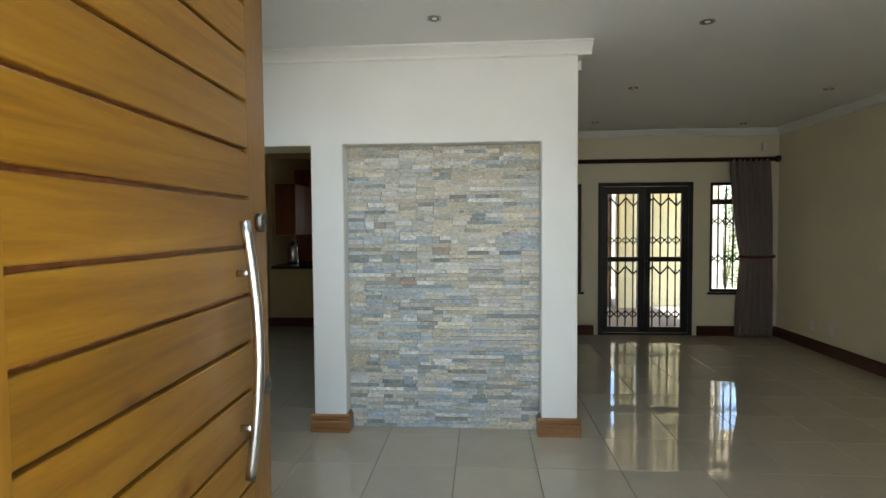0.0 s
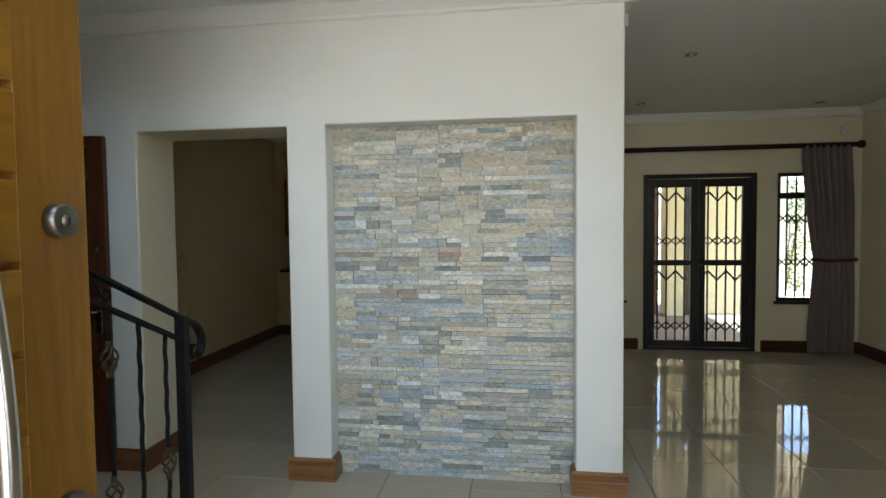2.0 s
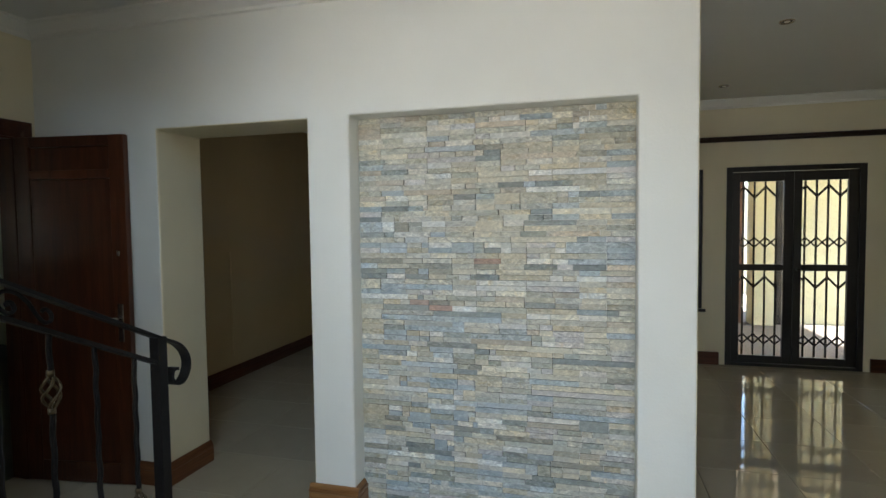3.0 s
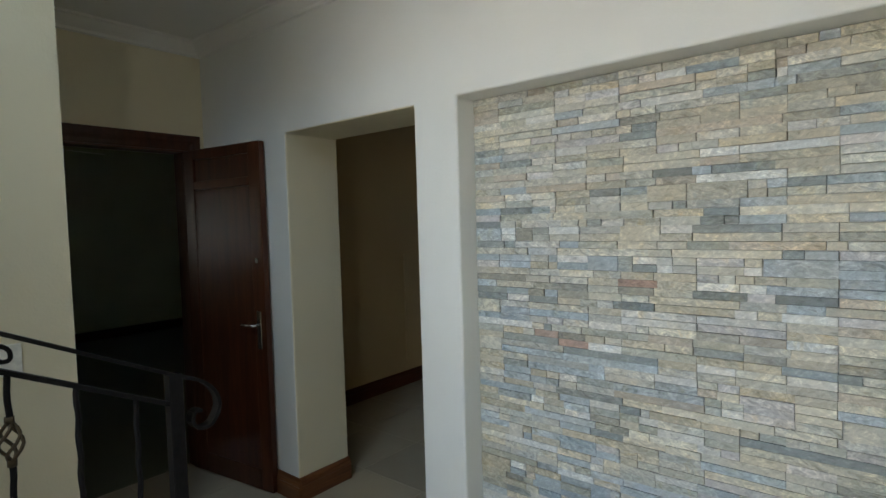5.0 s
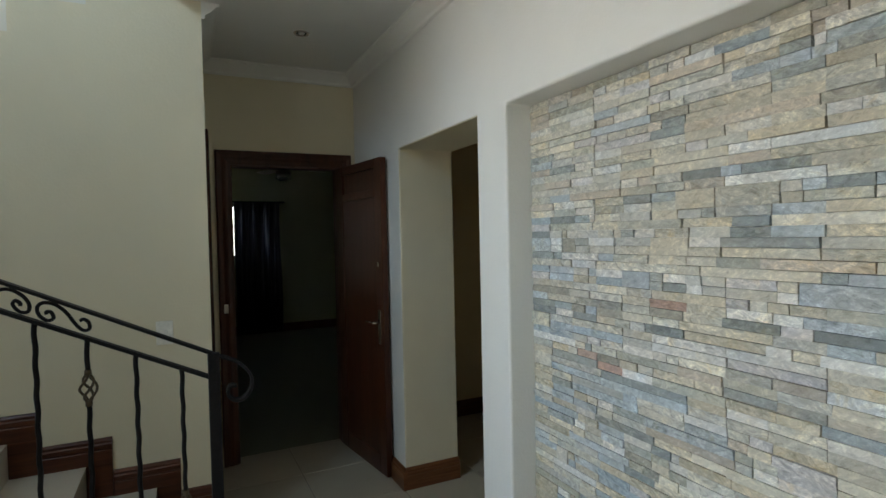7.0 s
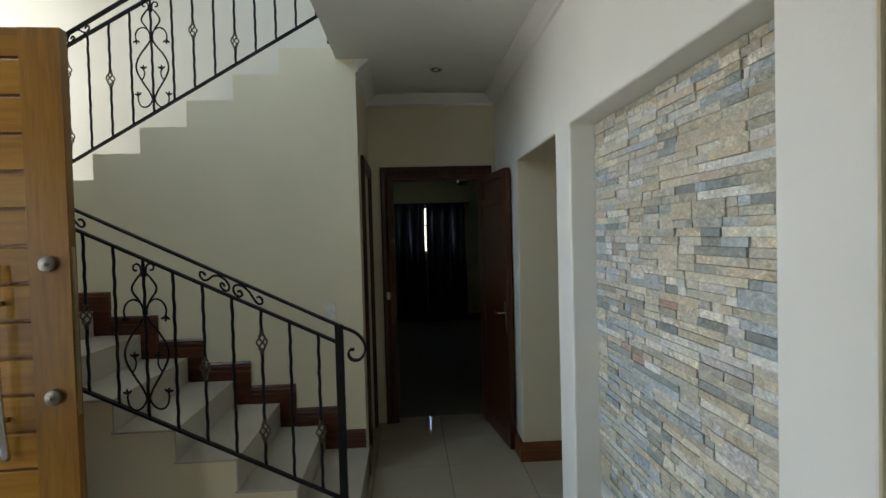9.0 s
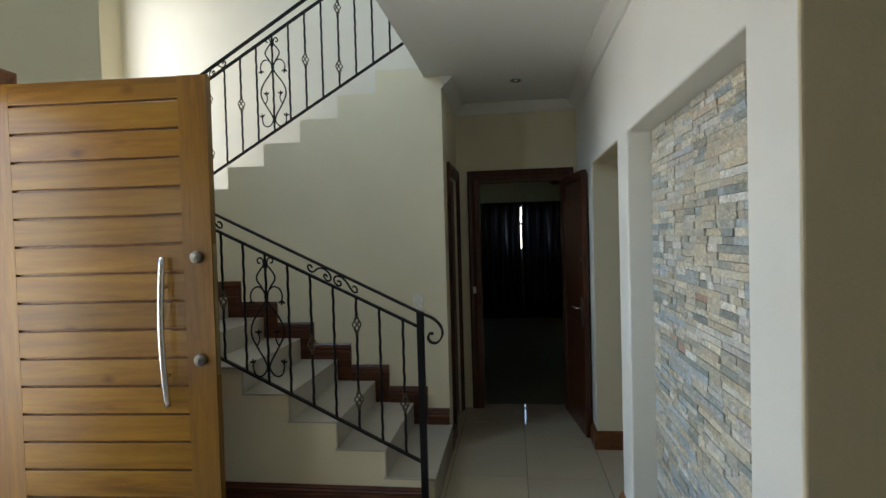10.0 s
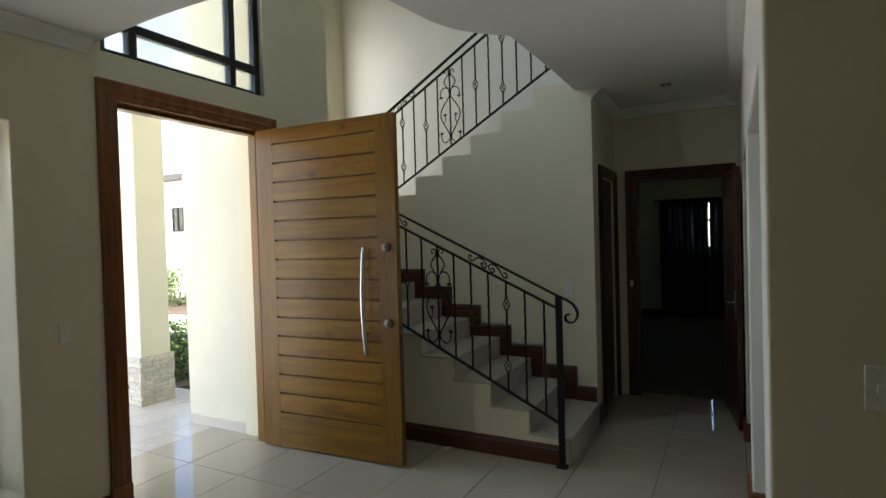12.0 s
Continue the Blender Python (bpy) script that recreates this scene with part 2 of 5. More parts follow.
DARK = plain("dark_void", (0.02, 0.02, 0.02), 0.8)
CURTAIN = plain("taupe_cloth", (0.21, 0.165, 0.145), 0.85, 0.0, 0.15, 300.0, 0.3)
SATIN = plain("dark_satin", (0.030, 0.027, 0.032), 0.3, 0.0, 0.3, 30.0)
sheer = SATIN.node_tree.nodes.new("ShaderNodeBsdfTranslucent")
# vertical streaks of colour paint window light coming through the folds
fold_light = noise_of(SATIN.node_tree, coords(SATIN.node_tree, (1.0, 26.0, 0.9)), 1.0, 3.0)
SATIN.node_tree.links.new(ramp(SATIN.node_tree, fold_light, [(0.48, (0.05, 0.05, 0.06)), (0.60, (0.20, 0.20, 0.22)), (0.68, (0.55, 0.55, 0.58))]), sheer.inputs[0])
blend = SATIN.node_tree.nodes.new("ShaderNodeMixShader")
blend.inputs[0].default_value = 0.35
SATIN.node_tree.links.new(SATIN.node_tree.nodes["Principled BSDF"].outputs[0], blend.inputs[1])
SATIN.node_tree.links.new(sheer.outputs[0], blend.inputs[2])
SATIN.node_tree.links.new(blend.outputs[0], SATIN.node_tree.nodes["Material Output"].inputs[0])
GLASS = glass_material("clear_glass")
FROSTED = glass_material("frosted_glass", 0.28, (0.93, 0.96, 0.97))
CONCRETE = plain("driveway_concrete", (0.58, 0.56, 0.52), 0.85, 0.0, 0.1, 3.0, 0.2)
ROOF = plain("roof_tile", (0.06, 0.055, 0.05), 0.7)
SOIL = plain("soil", (0.09, 0.06, 0.04), 0.95, 0.0, 0.3, 20.0, 0.5)
LEAF = leaf_material("hedge_leaf", (0.05, 0.10, 0.02), (0.14, 0.20, 0.05))
CABINET = timber("cabinet_wood", (0.22, 0.06, 0.016), (0.32, 0.10, 0.03), (0.40, 0.14, 0.05), 0.3, (10, 10, 1.2))
POLE_WOOD = timber("blackened_wood", (0.016, 0.009, 0.007), (0.026, 0.014, 0.010), (0.04, 0.02, 0.014), 0.45, (1.5, 20, 20))
COUNTER = plain("dark_counter", (0.035, 0.03, 0.028), 0.25)
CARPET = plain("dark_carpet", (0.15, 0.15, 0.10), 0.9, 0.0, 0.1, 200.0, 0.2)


# ---- mesh helpers ----
def box(bm, x0, x1, y0, y1, z0, z1, bevel=0.0):
    m = Matrix.LocRotScale(((x0 + x1) / 2, (y0 + y1) / 2, (z0 + z1) / 2), None, (abs(x1 - x0), abs(y1 - y0), abs(z1 - z0)))
    r = bmesh.ops.create_cube(bm, size=1.0, matrix=m)
    if bevel:
        edges = list({e for v in r["verts"] for e in v.link_edges})
        bmesh.ops.bevel(bm, geom=edges, offset=bevel, segments=2, affect="EDGES", profile=0.5)
    return bm


def tube(bm, pts, r, seg=8, cap=True):
    """A round bar along points; r is a number or one per point."""
    pts = [Vector(p) for p in pts]
    rs = r if isinstance(r, (list, tuple)) else [r] * len(pts)
    rings, ref = [], None
    for i, p in enumerate(pts):
        d = (pts[min(i + 1, len(pts) - 1)] - pts[max(i - 1, 0)]).normalized()
        if ref is None:
            ref = d.orthogonal().normalized()
        ref = (ref - d * ref.dot(d)).normalized()
        side = d.cross(ref)
        rings.append([bm.verts.new(p + (ref * math.cos(a) + side * math.sin(a)) * rs[i]) for a in [2 * math.pi * k / seg for k in range(seg)]])
    for a, b in zip(rings, rings[1:]):
        for k in range(seg):
            bm.faces.new((a[k], a[(k + 1) % seg], b[(k + 1) % seg], b[k]))
    if cap:
        bm.faces.new(rings[0][::-1])
        bm.faces.new(rings[-1])
    return bm


def bar(bm, a, b, w, h):
    """A square bar from a to b."""
    a, b = Vector(a), Vector(b)
    m = Matrix.Translation((a + b) / 2) @ (b - a).to_track_quat("Y", "Z").to_matrix().to_4x4() @ Matrix.Diagonal((w, (b - a).length, h, 1))
    bmesh.ops.create_cube(bm, size=1.0, matrix=m)
    return bm


def extrude(bm, profile, y0, y1, place):
    """A profile of (u, v) pairs swept from y0 to y1; place(u, v, w) gives the point."""
    a = [bm.verts.new(place(u, v, y0)) for u, v in profile]
    b = [bm.verts.new(place(u, v, y1)) for u, v in profile]
    n = len(profile)
    for k in range(n):
        bm.faces.new((a[k], a[(k + 1) % n], b[(k + 1) % n], b[k]))
    bm.faces.new(a[::-1])
    bm.faces.new(b)
    return bm


def part(name, bm, material, parent=None, label="", smooth=False):
    bmesh.ops.recalc_face_normals(bm, faces=bm.faces)
    up, shift = parent, Vector()
    while up:
        shift -= up.location
        up = up.parent
    bm.transform(Matrix.Translation(shift))
    me = bpy.data.meshes.new(name)
    bm.to_mesh(me)
    bm.free()
    me.materials.append(material)
    if smooth:
        for p in me.polygons:
            p.use_smooth = True
    ob = new(name, me)
    if parent:
        ob.parent = parent
    if label:
        ob["label"] = label
    return ob


def thing(name, label, category, at=(0, 0, 0), group="", kind=""):
    ob = new(name)
    ob.empty_display_size = 0.1
    ob.location = at
    return tagged(ob, label, category, group, kind)


def setting(name, boxes, material, label, category="wall", bevel=0.0):
    bm = bmesh.new()
    for b in boxes:
        box(bm, *b, bevel)
    return tagged(part(name, bm, material), label, category, "", "structure")


def solid_wall(name, block, cutters, material, label, bevel=0.007):
    """A wall as one block with its openings cut through and softly rounded plaster edges."""
    def temp(b):
        bm = bmesh.new()
        box(bm, *b)
        me = bpy.data.meshes.new("cut")
        bm.to_mesh(me)
        bm.free()
        return new("cut", me)
    ob = temp(block)
    extra = [temp(c) for c in cutters]
    for k, c in enumerate(extra):
        m = ob.modifiers.new("cut%d" % k, "BOOLEAN")
        m.operation, m.object, m.solver = "DIFFERENCE", c, "EXACT"
    m = ob.modifiers.new("round", "BEVEL")
    m.width, m.segments, m.limit_method = bevel, 3, "ANGLE"
    bpy.context.view_layer.update()
    me = bpy.data.meshes.new_from_object(ob.evaluated_get(bpy.context.evaluated_depsgraph_get()))
    me.name = name
    for o in [ob, *extra]:
        old = o.data
        bpy.data.objects.remove(o)
        bpy.data.meshes.remove(old)
    me.materials.clear()
    me.materials.append(material)
    return tagged(new(name, me), label, "wall", "", "structure")

# ---- plan ----
YF, YW, YB = 0.66, 3.92, 4.28          # front wall inside, niche wall front and back
CEIL = 2.72
XR, YL = 3.89, 7.52                    # living room's side and end wall
XS, XE = -2.06, -3.02                  # stair wall, corridor's end wall
TOP = 5.5

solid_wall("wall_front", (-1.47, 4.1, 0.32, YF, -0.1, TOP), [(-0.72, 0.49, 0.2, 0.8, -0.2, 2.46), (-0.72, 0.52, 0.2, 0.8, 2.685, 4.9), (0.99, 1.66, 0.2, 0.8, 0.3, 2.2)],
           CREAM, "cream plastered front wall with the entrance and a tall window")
solid_wall("wall_stair_bay", (-3.2, -1.47, -0.55, -0.35, -0.1, TOP), [(-2.62, -2.10, -0.7, -0.2, 1.95, 4.05)], CREAM, "cream plastered wall of the stair bay, cut for an added tall window")
setting("wall_stair_return", [(-1.67, -1.47, -0.35, 0.32, 0, TOP)], CREAM, "cream plastered return wall of the stair bay", "wall")
setting("wall_stair_outer", [(-3.2, -3.0, -0.35, 2.74, 0, TOP)], WHITE_WALL, "pale plastered outer wall along the stairs", "wall")
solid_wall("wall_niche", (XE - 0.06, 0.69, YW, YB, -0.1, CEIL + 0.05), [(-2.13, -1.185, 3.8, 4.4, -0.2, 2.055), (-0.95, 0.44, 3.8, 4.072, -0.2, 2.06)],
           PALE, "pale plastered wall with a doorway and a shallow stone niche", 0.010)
# turned-away faces get the deeper cream: their shade and warm bounce as colour
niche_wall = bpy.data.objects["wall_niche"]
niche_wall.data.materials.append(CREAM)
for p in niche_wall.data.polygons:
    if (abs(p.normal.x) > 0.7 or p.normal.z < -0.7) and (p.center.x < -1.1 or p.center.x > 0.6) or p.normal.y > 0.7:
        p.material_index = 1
setting("wall_corridor_end", [(-3.14, XE, 2.74, 3.04, 0, CEIL), (-3.14, XE, 3.80, YB, 0, CEIL), (-3.14, XE, 3.04, 3.80, 2.05, CEIL)],
        CREAM, "cream plastered wall at the corridor's end", "wall")
setting("wall_corridor_side", [(XE, -2.92, 2.74, 2.86, 0, CEIL), (-2.34, -2.16, 2.74, 2.86, 0, CEIL), (-2.92, -2.34, 2.74, 2.86, 2.04, CEIL)],
        CREAM, "cream plastered corridor wall beside the stairs", "wall")
solid_wall("wall_living_end", (0.45, 4.1, YL, YL + 0.24, -0.1, CEIL + 0.3), [(0.9, 1.36, 7.4, 7.9, 0.58, 2.03), (1.58, 2.81, 7.4, 7.9, -0.2, 2.04), (3.03, 3.52, 7.4, 7.9, 0.58, 2.03)],
           CREAM, "cream plastered end wall of the living room")
setting("wall_living_side", [(XR, XR + 0.2, 0.32, YL + 0.24, 0, TOP)], CREAM, "plain cream plastered side wall", "wall")
# unseen wall added to hold back light from the living room
setting("wall_dining_partition", [(0.45, 0.69, 6.1, YL, 0, CEIL)], CREAM, "plain cream partition wall, unseen, screening the dining room from living room light", "wall")
setting("wall_dining_side", [(-3.35, -3.15, YB, 11.2, 0, CEIL)], TAN_WALL, "tan plastered dining room wall", "wall")
setting("wall_dining_end", [(-3.15, 0.45, 8.0, 8.16, 0, 0.86), (-3.15, 0.45, 8.0, 8.16, 2.5, CEIL), (-3.15, -3.10, 8.0, 8.16, 0.86, 2.5), (-1.1, 0.45, 8.0, 8.16, 0.86, 2.5),
        (0.45, 0.69, 7.76, 11.2, 0, CEIL), (-3.35, -1.5, 11.2, 11.4, 0, CEIL), (-0.3, 0.69, 11.2, 11.4, 0, CEIL), (-1.5, -0.3, 11.2, 11.4, 0, 1.0), (-1.5, -0.3, 11.2, 11.4, 2.1, CEIL)], TAN_WALL, "tan plastered wall with a kitchen serving hatch", "wall")
setting("wall_back_room", [(-8.5, -8.3, 0.5, 2.9, 0, CEIL), (-8.5, -8.3, 4.2, 6.6, 0, CEIL), (-8.5, -8.3, 2.9, 4.2, 2.1, CEIL), (-8.5, -8.3, 2.9, 4.2, 0, 1.22),
        (-8.5, -3.35, 6.6, 6.8, 0, CEIL), (-8.5, -6.45, 0.3, 0.5, 0, CEIL), (-5.95, -3.2, 0.3, 0.5, 0, CEIL), (-6.45, -5.95, 0.3, 0.5, 0, 1.1), (-6.45, -5.95, 0.3, 0.5, 2.1, CEIL), (-3.40, -3.35, YB, 6.6, 0, CEIL), (-3.3, -3.2, 0.5, 2.74, 0, CEIL)],
        GREEN_WALL, "dim green painted walls of the back room", "wall")
setting("wall_upper", [(-3.2, 4.1, 6.0, 6.2, 3.0, TOP), (-3.2, -3.0, 2.74, 6.0, 3.0, TOP)], WHITE_WALL, "plain pale upper walls", "wall")
setting("ceiling_upper", [(-3.3, 4.2, -0.6, 6.3, TOP, TOP + 0.2)], CEILING, "plain white upper ceiling", "ceiling")
setting("ceiling_back_room", [(-8.6, -3.14, 0.2, 6.9, CEIL, CEIL + 0.2)], CEILING, "white ceiling of the back room", "ceiling")


def smooth_line(p, n=6):
    out = []
    for i in range(len(p) - 1):
        p0, p1, p2, p3 = (Vector(p[max(0, min(len(p) - 1, i + k))]) for k in (-1, 0, 1, 2))
        for k in range(n):
            t = k / n
            out.append(tuple(0.5 * ((2 * p1) + (p2 - p0) * t + (2 * p0 - 5 * p1 + 4 * p2 - p3) * t * t + (3 * p1 - p0 - 3 * p2 + p3) * t ** 3)))
    out.append(tuple(p[-1]))
    return out


def lower_ceiling():
    pts = [(4.1, 0.66), (4.1, 7.76), (0.69, 7.76), (0.69, 11.3), (-3.3, 11.3), (-3.3, 4.0), (-3.1, 4.0), (-3.1, 2.74), (-1.5, 2.735)]
    pts += smooth_line([(-0.64, 2.715), (-0.565, 2.632), (-0.46, 2.540), (-0.34, 2.470), (-0.20, 2.425), (0.0, 2.395), (0.18, 2.355), (0.36, 2.24), (0.50, 2.02), (0.575, 1.70), (0.585, 1.3), (0.572, 1.0), (0.55, 0.66)])
    bm = bmesh.new()
    f = bm.faces.new([bm.verts.new((x, y, CEIL)) for x, y in pts])
    r = bmesh.ops.extrude_face_region(bm, geom=[f])
    bmesh.ops.translate(bm, vec=(0, 0, 0.28), verts=[v for v in r["geom"] if isinstance(v, bmesh.types.BMVert)])
    return tagged(part("ceiling", bm, CEILING), "white ceiling with a curved opening above the entrance", "ceiling", "", "structure")


lower_ceiling()

# cornices: a stepped cove in the corner of wall and ceiling
COVE = [(0, 0), (0.085, 0), (0.085, -0.012), (0.07, -0.016), (0.058, -0.03), (0.042, -0.045), (0.028, -0.056), (0.018, -0.064), (0.016, -0.08), (0, -0.085)]


def cornice(x0, y0, x1, y1, nx, ny):
    """Along the line, standing out towards (nx, ny)."""
    d = Vector((x1 - x0, y1 - y0))
    bm = bmesh.new()
    extrude(bm, COVE, 0, 1, lambda u, v, w: (x0 + d.x * w + nx * u, y0 + d.y * w + ny * u, CEIL + v))
    return tagged(part("cornice", bm, MOULD), "white moulded plaster cornice", "cornice", "", "structure")


cornice(XE, YW, 0.69 + 0.085, YW, 0, -1)
cornice(0.69, YW, 0.69, YB + 0.085, 1, 0)
cornice(0.775, YB, 0.45, YB, 0, 1)
cornice(0.69, YL, XR, YL, 0, -1)
cornice(XR, YF, XR, YL, -1, 0)
cornice(0.6, YF, XR, YF, 0, 1)
cornice(XE, 2.86, XE, YW, 1, 0)
cornice(XE, 2.86, XS, 2.86, 0, 1)
cornice(-3.15, YB, -3.15, 8.0, 1, 0)
cornice(-3.15, 8.0, 0.45, 8.0, 0, -1)

# skirting boards
BOARD = [(0, 0), (0.024, 0), (0.024, 0.078), (0.021, 0.084), (0.024, 0.089), (0.024, 0.102), (0.017, 0.108), (0.017, 0.116), (0.010, 0.124), (0.006, 0.130), (0, 0.130)]


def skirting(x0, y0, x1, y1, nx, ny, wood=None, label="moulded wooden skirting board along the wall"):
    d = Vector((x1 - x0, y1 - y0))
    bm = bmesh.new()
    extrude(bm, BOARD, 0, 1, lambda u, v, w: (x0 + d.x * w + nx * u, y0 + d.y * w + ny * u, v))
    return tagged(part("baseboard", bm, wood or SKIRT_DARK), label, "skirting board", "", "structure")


PIL = "varnished wooden skirting round the plastered pier"
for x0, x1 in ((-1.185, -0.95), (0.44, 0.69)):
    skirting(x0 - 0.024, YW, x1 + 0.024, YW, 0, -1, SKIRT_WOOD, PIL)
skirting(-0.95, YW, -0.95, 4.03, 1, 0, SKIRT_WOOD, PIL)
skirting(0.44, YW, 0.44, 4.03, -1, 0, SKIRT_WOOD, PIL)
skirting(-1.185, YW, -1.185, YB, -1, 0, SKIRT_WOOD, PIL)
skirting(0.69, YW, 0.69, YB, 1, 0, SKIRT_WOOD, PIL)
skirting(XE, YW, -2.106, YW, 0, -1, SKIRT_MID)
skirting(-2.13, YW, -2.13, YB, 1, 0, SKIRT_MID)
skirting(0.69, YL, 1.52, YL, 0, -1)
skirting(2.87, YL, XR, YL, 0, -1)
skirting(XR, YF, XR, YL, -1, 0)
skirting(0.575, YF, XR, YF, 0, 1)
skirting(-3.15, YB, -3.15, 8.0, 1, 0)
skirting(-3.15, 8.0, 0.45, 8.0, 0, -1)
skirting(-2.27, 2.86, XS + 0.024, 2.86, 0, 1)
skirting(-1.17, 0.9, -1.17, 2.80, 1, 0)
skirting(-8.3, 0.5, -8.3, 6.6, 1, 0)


# ---- staircase ----
GO, Y1 = 0.285, 2.87


def level(n):
    """Height of the lower flight's tread n, the floor being 0."""
    return 0.185 + 0.16 * (n - 1) if n else 0.0


def staircase():
    st = thing("staircase", "tiled staircase with cream plastered sides turning at a landing", "staircase", (-1.6, 2.0, 0), "", "structure")
    bm = bmesh.new()
    prof = [(Y1, 0)]
    for n in range(8):
        prof += [(Y1 - GO * n, level(n + 1) - 0.012), (Y1 - GO * (n + 1) if n < 7 else -0.35, level(n + 1) - 0.012)]
    prof.append((-0.35, 0))
    extrude(bm, prof, -2.06, -1.17, lambda u, v, w: (w, u, v))
    part("side_wall", bm, CREAM, st)
    for n in range(8):
        y, z = Y1 - GO * n, level(n + 1)
        back = y - GO if n < 7 else -0.35
        bm = bmesh.new()
        box(bm, -2.06, -1.162, back - 0.008, y + 0.010, z - 0.012, z, 0.003)
        part("tread", bm, STAIR_TILE, st)
        bm = bmesh.new()
        box(bm, -2.06, -1.166, y, y + 0.008, level(n), z - 0.012)
        part("riser", bm, STAIR_TILE, st)
    # upper flight, rising back above the wall
    up = [(0.024 + 0.294 * k, 1.479 + 0.164 * k) for k in range(9)]
    prof = [(-0.35, 1.10), (-0.35, 1.30), (0.024, 1.30)]
    for k, (y, z) in enumerate(up):
        prof += [(y, z), (y + 0.294, z)]
    prof += [(2.86, 2.79), (2.86, 0), (0.0, 0.0)]
    bm = bmesh.new()
    extrude(bm, prof, -2.16, XS, lambda u, v, w: (w, u, v))
    part("stair_wall", bm, CREAM, st, "cream plastered wall stepped along the upper flight")
    for k, (y, z) in enumerate(up):
        bm = bmesh.new()
        box(bm, -3.0, -2.16, y, y + 0.294, z - 0.164, z, 0.003)
        part("tread", bm, STAIR_TILE, st)
    bm = bmesh.new()
    box(bm, -3.0, -2.06, -0.35, 0.024, 1.2, 1.305)
    part("landing", bm, STAIR_TILE, st)
    return st


staircase()


def stair_skirting():
    P = [(0, 0), (0.02, 0), (0.02, 0.062), (0.015, 0.067), (0.02, 0.072), (0.02, 0.090), (0.013, 0.096), (0.013, 0.106), (0.006, 0.116), (0, 0.118)]
    for n in range(8):
        y, z = Y1 - GO * n, level(n + 1)
        t = thing("stair_skirting", "dark-stained wooden skirting stepping up the stair wall", "skirting board", (XS, y, z), "stair skirting")
        bm = bmesh.new()
        extrude(bm, P, y - GO + 0.116, y + 0.1155 if n else y - 0.012, lambda u, v, w: (XS + u, w, z + v))
        part("board", bm, SKIRT_DARK, t)
        if n < 7:
            bm = bmesh.new()
            box(bm, XS, XS + 0.0185, y - GO + 0.009, y - GO + 0.115, z + 0.001, z + 0.16 - 0.001, 0.003)
            part("upright", bm, SKIRT_DARK, t)


stair_skirting()


# ---- balustrades ----
def spiral(cx, cy, r0, r1, a0, a1, n=22):
    return [(cx + (r0 + (r1 - r0) * k / n) * math.cos(radians(a0 + (a1 - a0) * k / n)), cy + (r0 + (r1 - r0) * k / n) * math.sin(radians(a0 + (a1 - a0) * k / n))) for k in range(n + 1)]


def wire(name, x, pts, r, parent, label=""):
    bm = bmesh.new()
    tube(bm, [(x, y, z) for y, z in pts], r, 6)
    return part(name, bm, IRON, parent, label, True)


def baluster(parent, x, y, z0, z1, baskets=()):
    bm = bmesh.new()
    cuts = sorted(baskets)
    zs = [z0]
    for c in cuts:
        zs += [c - 0.045, c + 0.045]
    zs.append(z1)
    for a, b in zip(zs[::2], zs[1::2]):
        n = max(2, int((b - a) / 0.02))
        tube(bm, [(x + 0.0016 * math.sin(k * 1.3), y + 0.0016 * math.cos(k * 1.3), a + (b - a) * k / n) for k in range(n + 1)], 0.0075, 6)
    bal = part("baluster", bm, IRON, parent, "", True)
    for c in cuts:
        bm = bmesh.new()
        for q in range(4):
            tube(bm, [(x + 0.024 * math.sin(math.pi * k / 10) * math.cos(q * math.pi / 2 + k * 0.36), y + 0.024 * math.sin(math.pi * k / 10) * math.sin(q * math.pi / 2 + k * 0.36), c - 0.05 + 0.01 * k) for k in range(11)], 0.0042, 5)
        for e in (-0.05, 0.05):
            tube(bm, [(x, y, c + e - 0.008), (x, y, c + e + 0.008)], 0.010, 8)
        part("basket", bm, GILT, bal, "twisted bronze-toned iron basket", True)
    return bal


def iron_leaf(parent, x, y, z, s, tilt):
    """Three small pointed blades on a short stalk."""
    bm = bmesh.new()
    for a in (-55, 0, 55):
        m = Matrix.Translation((x, y, z)) @ Matrix.Rotation(radians(tilt * s + a), 4, "X") @ Matrix.Translation((0, 0, 0.013)) @ Matrix.Diagonal((0.3, 0.45, 1, 1))
        bmesh.ops.create_icosphere(bm, subdivisions=1, radius=0.015, matrix=m)
    tube(bm, [(x, y, z - 0.012), (x, y, z + 0.004)], [0.003, 0.006], 6)
    part("iron_leaf", bm, IRON, parent, "", True)


